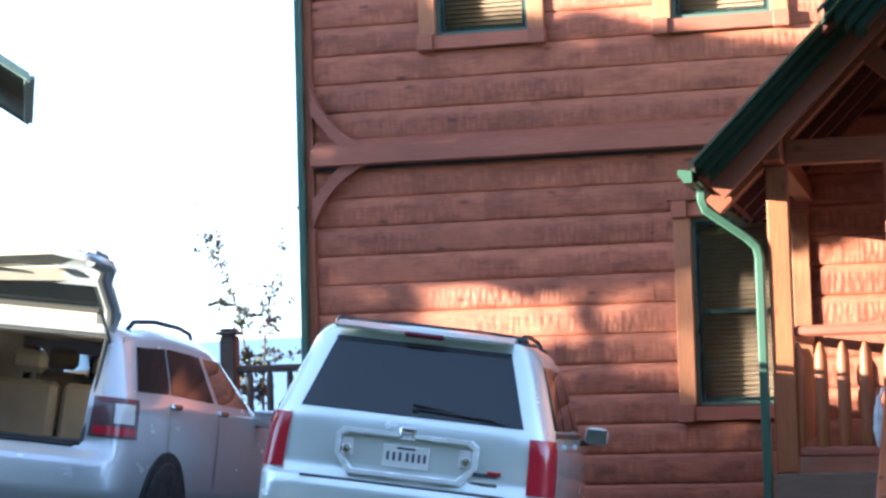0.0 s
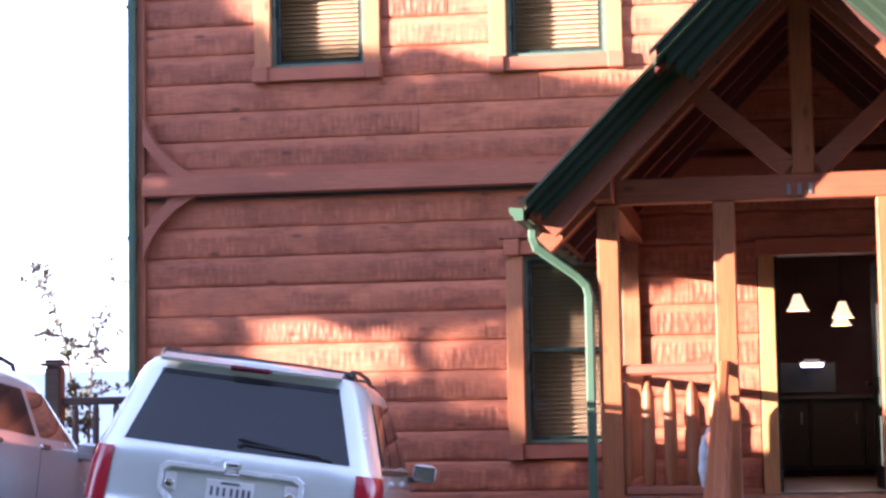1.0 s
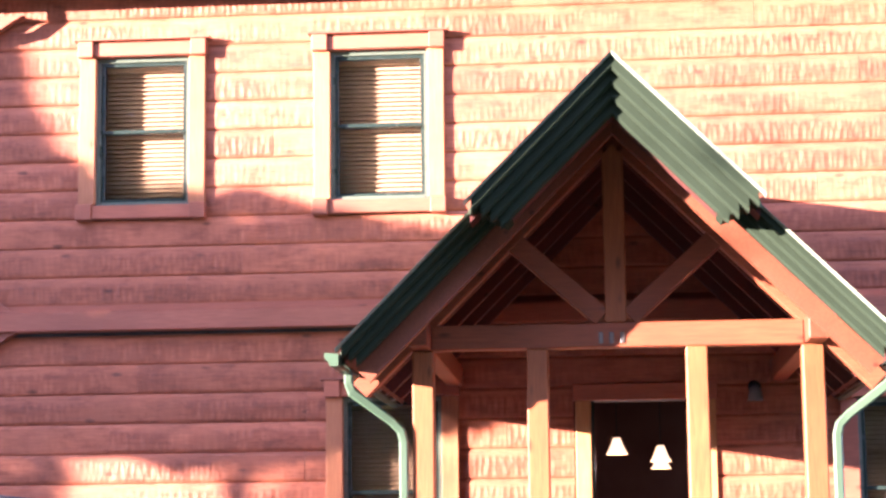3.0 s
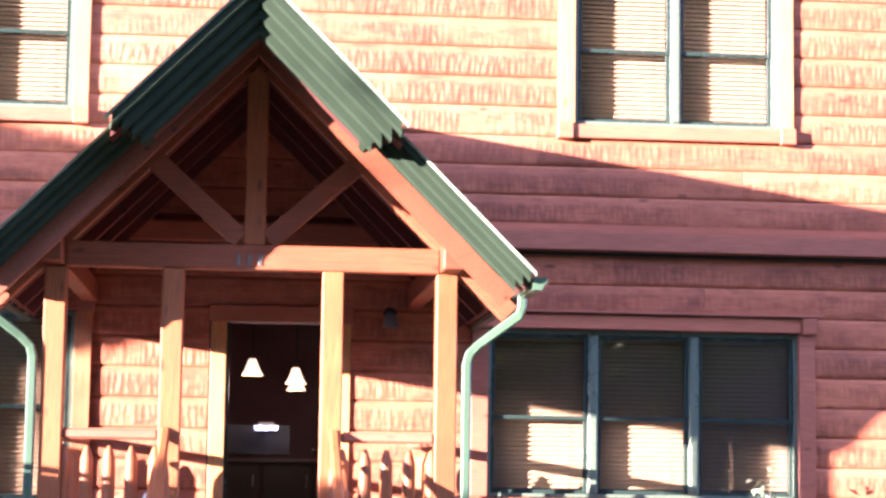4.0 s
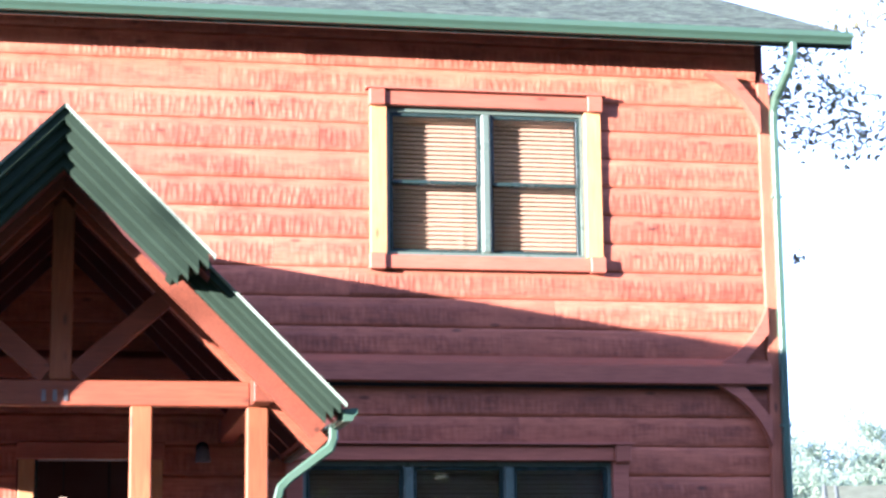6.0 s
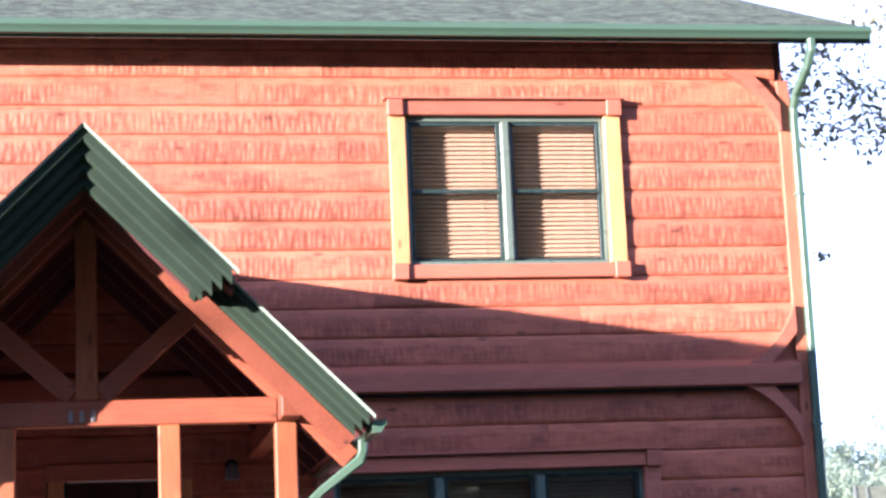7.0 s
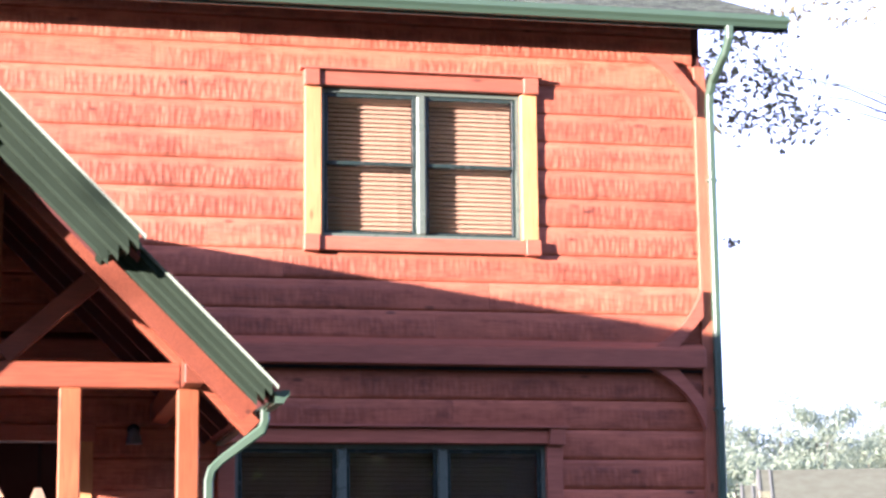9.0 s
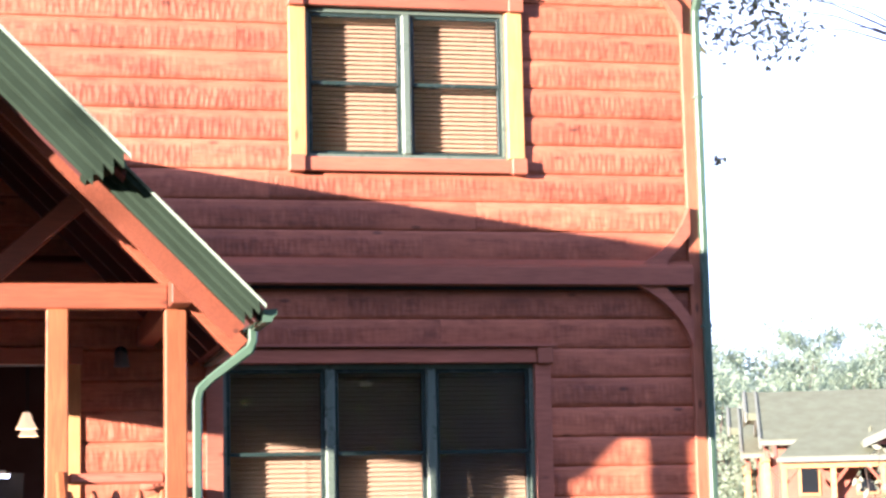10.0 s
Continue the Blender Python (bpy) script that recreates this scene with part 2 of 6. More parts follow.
M_HEAD = timber("pale pine trim level", (0.28, 0.085, 0.044), (0.45, 0.148, 0.076), 0, 0.55)
M_DECK = timber("worn deck boards", (0.12, 0.07, 0.045), (0.22, 0.14, 0.09), 0, 0.75)
M_GREEN = paint("green painted metal", (0.055, 0.105, 0.068), 0.4, 0.3, 4.0, 0.0)
M_FASCIA = paint("dull green moulded fascia", (0.022, 0.036, 0.023), 0.85, 0.3, 4.0)
M_FASCIA.node_tree.nodes["Principled BSDF"].inputs["Specular IOR Level"].default_value = 0.08
M_WEATHER = timber("weathered grey brown rail", (0.055, 0.036, 0.028), (0.11, 0.075, 0.056), 0, 0.8)
M_FRAME = paint("sage green frame paint", (0.10, 0.135, 0.105), 0.3, 0.2, 5.0)
M_SASH = paint("dark green sash paint", (0.022, 0.038, 0.034), 0.25, 0.2, 5.0)
M_BLIND = paint("off-white blind slats", (0.46, 0.30, 0.205), 0.5, 0.15, 3.0)
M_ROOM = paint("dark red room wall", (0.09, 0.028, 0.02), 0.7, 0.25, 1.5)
M_ROOMFLOOR = timber("brown floor boards", (0.10, 0.05, 0.025), (0.18, 0.09, 0.05), 0, 0.4)
M_GLASS = pane_glass("window glass", (0.90, 0.94, 0.92), ior=1.72)
M_SMOKE = paint("smoky grey glass", (0.16, 0.16, 0.165), 0.4, 0.3, 9.0)
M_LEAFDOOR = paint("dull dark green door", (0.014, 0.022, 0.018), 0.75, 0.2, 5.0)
M_STEEL = paint("dull grey metal", (0.35, 0.36, 0.36), 0.35, 0.2, 8.0, 0.9)
M_DARK = paint("dark plastic", (0.015, 0.015, 0.017), 0.5, 0.2, 8.0)
M_WHITE = paint("white paint", (0.78, 0.77, 0.74), 0.5, 0.15, 6.0)


def shingled():
    m, nt, p, _ = shader("weathered grey shingles")
    rows = spot(nt, 1.0, (5.5, 7.0, 7.0), 3, 0.7)
    fine = spot(nt, 60, detail=3)
    tabs = nt.nodes.new("ShaderNodeTexBrick")
    g = nt.nodes.new("ShaderNodeNewGeometry")
    mp = nt.nodes.new("ShaderNodeMapping")
    nt.links.new(g.outputs["Position"], mp.inputs["Vector"])
    nt.links.new(mp.outputs[0], tabs.inputs["Vector"])
    tabs.inputs["Scale"].default_value = 1.0
    tabs.inputs["Brick Width"].default_value, tabs.inputs["Row Height"].default_value = 0.30, 0.14
    tabs.inputs["Mortar Size"].default_value = 0.006
    tabs.inputs["Color1"].default_value, tabs.inputs["Color2"].default_value = (0.105, 0.125, 0.088, 1), (0.060, 0.074, 0.053, 1)
    tabs.inputs["Mortar"].default_value = (0.03, 0.034, 0.028, 1)
    c = mixed(nt, ramp(nt, rows.outputs[0], [(0.3, (0, 0, 0)), (0.7, (0.6, 0.6, 0.6))]), tabs.outputs[0], (0.125, 0.145, 0.102))
    streak = spot(nt, 1.0, (5.5, 9, 9), 4, 0.75)
    c = mixed(nt, 1.0, c, ramp(nt, streak.outputs[0], [(0.34, (0.35, 0.36, 0.36)), (0.5, (1, 1, 1)), (0.64, (1.8, 1.9, 1.65))]), "MULTIPLY")
    c = mixed(nt, 0.5, c, ramp(nt, fine.outputs[0], [(0.3, (0.4, 0.4, 0.4)), (0.7, (1.2, 1.2, 1.2))]), "MULTIPLY")
    nt.links.new(c, p.inputs["Base Color"])
    p.inputs["Roughness"].default_value = 0.95
    p.inputs["Specular IOR Level"].default_value = 0.08
    bump(nt, p, fine.outputs[0], 0.6, 0.01)
    return m


M_SHINGLE = shingled()

# ---- ground and distance ----
DECK_Z = 0.765
WALL_L, WALL_R, WALL_TOP = -6.13, 6.66, 6.99
BACK = 9.6
RIDGE_Y, RIDGE_Z, EAVE_Y, EAVE_Z = 5.2, 9.24, -0.48, 6.958


def smooth_step(a, b, v):
    v = max(0.0, min(1.0, (v - a) / (b - a)))
    return v * v * (3 - 2 * v)


def ground_z(x, y):
    # the parking place lies on a cross slope that falls towards the porch
    park = smooth_step(-15, -8, y) * smooth_step(-1.0, -3.2, x)
    z = 0.04 + park * 0.135 * max(-2.0, min(6.0, -3.7 - x))
    far = math.hypot(x, y + 18)
    if y > 11 or y < -26 or abs(x) > 20:
        drop = smooth_step(11, 45, y) * 5.0 + smooth_step(20, 55, abs(x)) * 2.0 + smooth_step(14, 120, far) * 40 * smooth_step(30, -40, x) * smooth_step(-30, 20, y)
        z -= drop
        # next two: unseen banks behind and left, raised to block low sky glow
        z += smooth_step(-26, -80, y) * 32 * smooth_step(-34, -4, x)
        z += smooth_step(-50, -115, x) * 10 * smooth_step(35, -10, y)
        z += smooth_step(120, 420, far) * smooth_step(-20, 120, x) * 26 * (0.8 + 0.4 * noise.noise((x * 0.01, y * 0.01, 0)))
        z += smooth_step(300, 1600, far) * 25 * smooth_step(-0.2, 0.6, noise.noise((x * 0.0016, y * 0.0016, 3))) 
        z += noise.noise((x * 0.03, y * 0.03, 1)) * 0.6
    return z


def soil():
    m, nt, p, _ = shader("gravel and grass")
    far = spot(nt, 0.05, detail=6)
    near = spot(nt, 18, detail=5)
    c = ramp(nt, near.outputs[0], [(0.3, (0.032, 0.030, 0.028)), (0.7, (0.07, 0.066, 0.06))])
    c = mixed(nt, ramp(nt, far.outputs[0], [(0.45, (0, 0, 0)), (0.6, (0.9, 0.9, 0.9))]), c, (0.055, 0.08, 0.03))
    nt.links.new(c, p.inputs["Base Color"])
    p.inputs["Roughness"].default_value = 0.95
    bump(nt, p, near.outputs[0], 0.6, 0.02)
    return m


def ground():
    steps = [0, 2, 4, 6, 8, 10, 13, 16, 20, 26, 34, 45, 60, 80, 105, 140, 180, 240, 320, 420, 560, 750, 1000, 1400, 2000, 3000]
    line = [-s for s in reversed(steps[1:])] + steps
    bm = bmesh.new()
    rows = [[bm.verts.new((x, y - 4, ground_z(x, y - 4))) for x in line] for y in line]
    for r, q in zip(rows, rows[1:]):
        for i in range(len(line) - 1):
            bm.faces.new((r[i], r[i + 1], q[i + 1], q[i]))
    ob = part("ground", bm, soil(), smooth=True)
    tagged(ob, "dark gravelly sloping yard with patchy grass falling away to hills", "ground", kind="structure")


ground()

# ---- house shell ----
# clear openings in the front wall: x0, x1, z0, z1
UP0, UP1 = 4.785, 6.19
OPENINGS = {
    "a": (-4.815, -3.925, UP0, UP1),
    "b": (-2.59, -1.68, UP0, UP1),
    "r": (2.92, 4.83, UP0, UP1),
    "l": (-2.48, -1.58, 1.245, 2.945),
    "t": (2.14, 5.02, 1.35, 2.865),
    "door": (-0.23, 0.72, DECK_Z, 2.88),
}
PITCH, COURSE0 = 0.274, 0.548


def cut_out(x0, x1, z0, z1, holes):
    """The rectangles that are left of one when holes are taken out of it."""
    todo = [(x0, x1, z0, z1)]
    for a, b, c, d in holes:
        rest = []
        for u, v, w, s in todo:
            if b <= u or a >= v or d <= w or c >= s:
                rest.append((u, v, w, s))
                continue
            if a > u:
                rest.append((u, a, w, s))
            if b < v:
                rest.append((b, v, w, s))
            if c > w:
                rest.append((max(u, a), min(v, b), w, c))
            if d < s:
                rest.append((max(u, a), min(v, b), d, s))
        todo = rest
    return todo


def front_wall():
    bm = bmesh.new()
    for a, b, c, d in cut_out(WALL_L, WALL_R, -0.1, WALL_TOP, OPENINGS.values()):
        box(bm, (a, 0.034, c), (b, 0.2, d))
    ob = part("wall_front", bm, M_ROOM)
    return tagged(ob, "two-storey front wall clad in red-stained hewn boards", "wall", kind="structure")


def side_walls():
    for name, x0, x1, y0, y1 in (("wall_left", WALL_L, WALL_L + 0.2, 0.2, BACK), ("wall_right", WALL_R - 0.2, WALL_R, 0.2, BACK),
                                 ("wall_back", WALL_L, WALL_R, BACK, BACK + 0.2)):
        bm = bmesh.new()
        box(bm, (x0, y0, -0.3), (x1, y1, WALL_TOP))
        if name != "wall_back":
            prism(bm, [(y0, WALL_TOP), (y1, WALL_TOP), (RIDGE_Y, RIDGE_Z - 0.28)], 0, x0, x1)
        tagged(part(name, bm, M_SIDING), "red-stained board wall of the cabin", "wall", kind="structure")
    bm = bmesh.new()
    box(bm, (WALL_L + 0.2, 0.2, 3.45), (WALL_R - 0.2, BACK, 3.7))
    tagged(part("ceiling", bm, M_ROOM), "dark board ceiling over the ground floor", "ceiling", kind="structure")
    bm = bmesh.new()
    box(bm, (WALL_L + 0.2, 0.2, DECK_Z - 0.25), (WALL_R - 0.2, BACK, DECK_Z))
    tagged(part("floor", bm, M_ROOMFLOOR), "dark brown wooden floor inside the cabin", "floor", kind="structure")
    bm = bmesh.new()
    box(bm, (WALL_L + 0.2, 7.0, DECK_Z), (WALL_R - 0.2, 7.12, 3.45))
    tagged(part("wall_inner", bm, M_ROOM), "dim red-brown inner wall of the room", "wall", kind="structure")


WALL = front_wall()
side_walls()


def main_roof():
    x0, x1 = -6.83, 7.36
    slope = (RIDGE_Z - EAVE_Z) / (RIDGE_Y - EAVE_Y)
    back_y = RIDGE_Y + (RIDGE_Y - EAVE_Y)
    roof = thing("main_roof", "low-pitched cabin roof of weathered grey-green shingles", "roof", (0, RIDGE_Y, RIDGE_Z), kind="structure")
    bm = bmesh.new()
    prism(bm, [(EAVE_Y - 0.03, EAVE_Z - 0.012), (RIDGE_Y, RIDGE_Z), (RIDGE_Y, RIDGE_Z - 0.05), (EAVE_Y - 0.03, EAVE_Z - 0.062)], 0, x0, x1)
    part("front_slope", bm, M_SHINGLE, roof)
    bm = bmesh.new()
    prism(bm, [(back_y, EAVE_Z), (RIDGE_Y, RIDGE_Z), (RIDGE_Y, RIDGE_Z - 0.05), (back_y, EAVE_Z - 0.05)], 0, x0, x1)
    part("back_slope", bm, M_SHINGLE, roof)
    bm = bmesh.new()
    for s in (-1, 1):
        prism(bm, [(RIDGE_Y + s * 0.15, RIDGE_Z - 0.15 * slope + 0.006), (RIDGE_Y, RIDGE_Z + 0.01), (RIDGE_Y, RIDGE_Z + 0.025), (RIDGE_Y + s * 0.15, RIDGE_Z - 0.15 * slope + 0.02)], 0, x0 - 0.01, x1 + 0.01)
    part("ridge_cap", bm, M_SHINGLE, roof)
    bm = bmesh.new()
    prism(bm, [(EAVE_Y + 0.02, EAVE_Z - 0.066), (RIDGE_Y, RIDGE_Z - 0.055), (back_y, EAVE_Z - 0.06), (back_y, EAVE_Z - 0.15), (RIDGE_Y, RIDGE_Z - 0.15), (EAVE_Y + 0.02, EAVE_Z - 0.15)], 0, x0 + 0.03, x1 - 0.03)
    part("roof_deck", bm, M_SOFFIT_SHADED, roof, "red board soffit darkened for shade")
    bm = bmesh.new()
    box(bm, (x0 + 0.02, EAVE_Y - 0.005, EAVE_Z - 0.16), (x1 - 0.02, EAVE_Y + 0.02, EAVE_Z - 0.066))
    part("fascia", bm, M_SASH, roof, "dark green fascia board")
    for x in (x0, x1):
        bm = bmesh.new()
        prism(bm, [(EAVE_Y, EAVE_Z - 0.03), (RIDGE_Y, RIDGE_Z - 0.03), (RIDGE_Y, RIDGE_Z - 0.20), (EAVE_Y, EAVE_Z - 0.165)], 0, x - 0.015, x + 0.03)
        part("rake_board", bm, M_SASH, roof, "dark green rake board")
    # gutter: a ledge profile with its lip
    bm = bmesh.new()
    gy, gz = EAVE_Y - 0.008, EAVE_Z - 0.03
    prism(bm, [(gy, gz), (gy, gz - 0.105), (gy - 0.075, gz - 0.105), (gy - 0.095, gz - 0.075), (gy - 0.125, gz - 0.045), (gy - 0.125, gz + 0.005),
               (gy - 0.105, gz + 0.005), (gy - 0.105, gz - 0.03), (gy - 0.08, gz - 0.065), (gy - 0.065, gz - 0.092), (gy - 0.012, gz - 0.092), (gy - 0.012, gz)], 0, x0 + 0.01, x1 - 0.01)
    part("gutter", bm, M_GREEN, roof, "green painted metal gutter")
    # downspouts
    for s, cx in ((1, WALL_R + 0.05), (-1, WALL_L - 0.02)):
        bm = bmesh.new()
        pts = [(cx + s * 0.05, gy - 0.06, gz - 0.11), (cx + s * 0.05, gy - 0.06, gz - 0.22), (cx + s * 0.03, gy + 0.03, gz - 0.36), (cx + s * 0.01, -0.17, gz - 0.54), (cx, -0.09, gz - 0.66), (cx, -0.075, gz - 0.8), (cx, -0.075, 0.35)]
        sweep(bm, pts, rect(0.085, 0.07, 0.012), side=(1, 0, 0))
        pipe = part("downspout", bm, M_GREEN, roof, "green painted metal downspout")
        for z in (5.4, 3.2, 1.4):
            bm = bmesh.new()
            box(bm, (cx - 0.05, -0.115, z), (cx + 0.05, 0.0, z + 0.03), 0.004)
            part("bracket", bm, M_GREEN, pipe)


main_roof()


def corner_trim():
    for name, x0, x1 in (("corner_board", WALL_L - 0.03, WALL_L + 0.09), ("corner_board", WALL_R - 0.09, WALL_R + 0.03)):
        bm = bmesh.new()
        box(bm, (x0, -0.045, 0.0), (x1, 0.05, 6.55), 0.006)
        tagged(part(name, bm, M_CORNER), "upright stained board at the corner of the cabin", "corner board", kind="structure")
    beam_ = thing("storey_beam", "long red-stained timber beam along the front wall", "beam", (0, 0, 3.7), kind="structure")
    for x0, x1 in ((WALL_L + 0.09, -0.02), (0.0, WALL_R - 0.09)):
        bm = bmesh.new()
        box(bm, (x0, -0.15, 3.592), (x1, 0.0, 3.765), 0.008)
        part("timber", bm, M_BAND, beam_)
        bm = bmesh.new()
        prism(bm, [(0.0, 3.767), (-0.135, 3.767), (-0.135, 3.775), (0.0, 3.85)], 0, x0 + 0.02, x1)
        part("capping", bm, M_BAND, beam_)
        # dark strip added as the beam's shadow band on the wall
        bm = bmesh.new()
        box(bm, (x0, -0.016, 3.558), (x1, 0.0, 3.59), 0.003)
        part("flashing", bm, M_DARK, beam_, "dark strip drawn as the beam's shadow")
    # curved knee braces: a hollow front edge and a straight back
    for cx, s in ((WALL_L + 0.09, 1), (WALL_R - 0.09, -1)):
        for z, up in ((3.775, 1), (3.592, -1), (6.62, -1)):
            bm = bmesh.new()
            n = 8
            rows = []
            for i in range(n + 1):
                t = i / n
                px, pz = 2 * t * (1 - t) * 0.13 + t * t * 0.53, (1 - t) ** 2 * 0.57 + 2 * t * (1 - t) * 0.19
                qx, qz = t * 0.27, (1 - t) * 0.31
                rows.append(((cx + s * px, z + up * pz), (cx + s * qx, z + up * qz)))
            vs = [[bm.verts.new((u[0], yy, u[1])) for u, yy in ((p, -0.105), (q, -0.105), (q, 0.0), (p, 0.0))] for p, q in rows]
            for r, q in zip(vs, vs[1:]):
                for k in range(4):
                    bm.faces.new((r[k], r[(k + 1) % 4], q[(k + 1) % 4], q[k]))
            bm.faces.new(vs[0])
            bm.faces.new(list(reversed(vs[-1])))
            bmesh.ops.remove_doubles(bm, verts=bm.verts, dist=0.0005)
            ob = part("knee_brace", bm, M_BAND)
            tagged(ob, "curved red-stained knee brace on the front wall", "brace", "knee braces of the front wall", "structure")


corner_trim()


# ---- windows ----
def blind(parent_name, x0, x1, z0, z1, y):
    b = thing("window_blind", "closed off-white slatted blind behind glass", "blind", ((x0 + x1) / 2, y, z1), "window blinds")
    bm = bmesh.new()
    box(bm, (x0 + 0.01, y - 0.03, z1 - 0.055), (x1 - 0.01, y + 0.03, z1 - 0.004), 0.004)
    part("head_rail", bm, M_BLIND, b)
    bm = bmesh.new()
    w = x1 - x0 - 0.02
    prism(bm, [(-0.015, -0.0195), (-0.003, 0.001), (0.014, 0.0195), (0.0155, 0.0185), (-0.001, -0.0005), (-0.0135, -0.0205)], 0, -w / 2, w / 2)
    me = mesh_of("slat", bm, M_BLIND)
    step = 0.043
    z = z1 - 0.085
    while z > z0 + 0.03:
        s = new("slat", me)
        s.location = ((x0 + x1) / 2, y, z)
        hang(s, b)
        z -= step
    bm = bmesh.new()
    box(bm, (x0 + 0.01, y - 0.025, z0 + 0.004), (x1 - 0.01, y + 0.025, z0 + 0.022), 0.004)
    part("bottom_rail", bm, M_BLIND, b)
    for x in (x0 + w * 0.2, x1 - w * 0.2):
        bm = bmesh.new()
        sweep(bm, [(x, y - 0.03, z1 - 0.05), (x, y - 0.03, z0 + 0.02)], circle(0.0018, 5), side=(1, 0, 0))
        part("cord", bm, M_BLIND, b)


def window(n, x0, x1, z0, z1, lights, mid, label, upright):
    """A hung sash window with stained trim; lights side by side."""
    win = thing("window_%d" % n, label, "window", ((x0 + x1) / 2, 0, z0), kind="structure")
    j = 0.155
    fr = bmesh.new()
    box(fr, (x0, 0.012, z0), (x0 + 0.035, 0.2, z1))
    box(fr, (x1 - 0.035, 0.012, z0), (x1, 0.2, z1))
    box(fr, (x0 + 0.035, 0.012, z1 - 0.035), (x1 - 0.035, 0.2, z1))
    box(fr, (x0 + 0.035, 0.008, z0), (x1 - 0.035, 0.2, z0 + 0.03))
    part("window_frame", fr, M_FRAME, win)
    span = (x1 - x0 - 0.07) / lights
    for k in range(lights):
        a, b = x0 + 0.035 + k * span, x0 + 0.035 + (k + 1) * span
        if k:
            bm = bmesh.new()
            box(bm, (a - 0.045, -0.012, z0 + 0.03), (a + 0.045, 0.16, z1 - 0.035), 0.018)
            part("mullion", bm, M_FRAME, win)
        a, b = a + (0.045 if k else 0), b - (0.045 if k < lights - 1 else 0)
        for lo, hi, y in ((mid - 0.015, z1 - 0.035, 0.035), (z0 + 0.03, mid + 0.02, 0.065)):
            bm = bmesh.new()
            e = 0.036
            box(bm, (a, y, lo), (a + e, y + 0.032, hi), 0.003)
            box(bm, (b - e, y, lo), (b, y + 0.032, hi), 0.003)
            box(bm, (a + e, y, lo), (b - e, y + 0.032, lo + e), 0.003)
            box(bm, (a + e, y, hi - e), (b - e, y + 0.032, hi), 0.003)
            part("sash", bm, M_SASH, win)
            bm = bmesh.new()
            box(bm, (a + e, y + 0.012, lo + e), (b - e, y + 0.018, hi - e))
            g = part("pane", bm, M_GLASS, win)
            g.visible_shadow = False
        blind(win.name, a + 0.01, b - 0.01, z0 + 0.035, z1 - 0.04, 0.185)
    # trim
    for u, v in ((x0 - j, x0), (x1, x1 + j)):
        bm = bmesh.new()
        box(bm, (u, -0.055, z0), (v, 0.03, z1), 0.006)
        part("jamb_trim", bm, upright, win)
    for lo, hi, nm in ((z1, z1 + 0.155, "head_trim"), (z0 - 0.15, z0, "sill_trim")):
        bm = bmesh.new()
        box(bm, (x0 - 0.02, -0.07, lo + 0.012), (x1 + 0.02, 0.03, hi - 0.012), 0.006)
        part(nm, bm, M_HEAD, win)
        for u, v in ((x0 - j - 0.012, x0 - 0.02), (x1 + 0.02, x1 + j + 0.012)):
            bm = bmesh.new()
            box(bm, (u, -0.105, lo), (v, 0.03, hi), 0.008)
            part("corner_block", bm, M_HEAD, win)
    bm = bmesh.new()
    box(bm, (x0 - j - 0.05, -0.115, z1 + 0.156), (x1 + j + 0.05, 0.03, z1 + 0.178), 0.004)
    part("drip_cap", bm, M_BAND, win)
    return win


window(1, *OPENINGS["a"], 1, 5.487, "upstairs sash window with dark green frame and pine trim", M_PINE)
window(2, *OPENINGS["b"], 1, 5.487, "upstairs sash window beside the porch gable with pine trim", M_PINE)
window(3, *OPENINGS["r"], 2, 5.487, "upstairs twin sash window with closed blinds and pine trim", M_JAMB)
window(4, *OPENINGS["l"], 1, 2.085, "ground floor sash window beside the porch downspout", M_PINE)
window(5, *OPENINGS["t"], 3, 2.065, "ground floor triple sash window with dark green mullions", M_BAND)

# ---- porch ----
PX = (-1.445, -0.59, 0.59, 1.44)
TIE_Y = -3.2
ROOF_Y, PROW_Y = -4.05, -4.39          # fascia feet; they lean out from here
RIDGE = 4.915
EDGE_X = 1.968


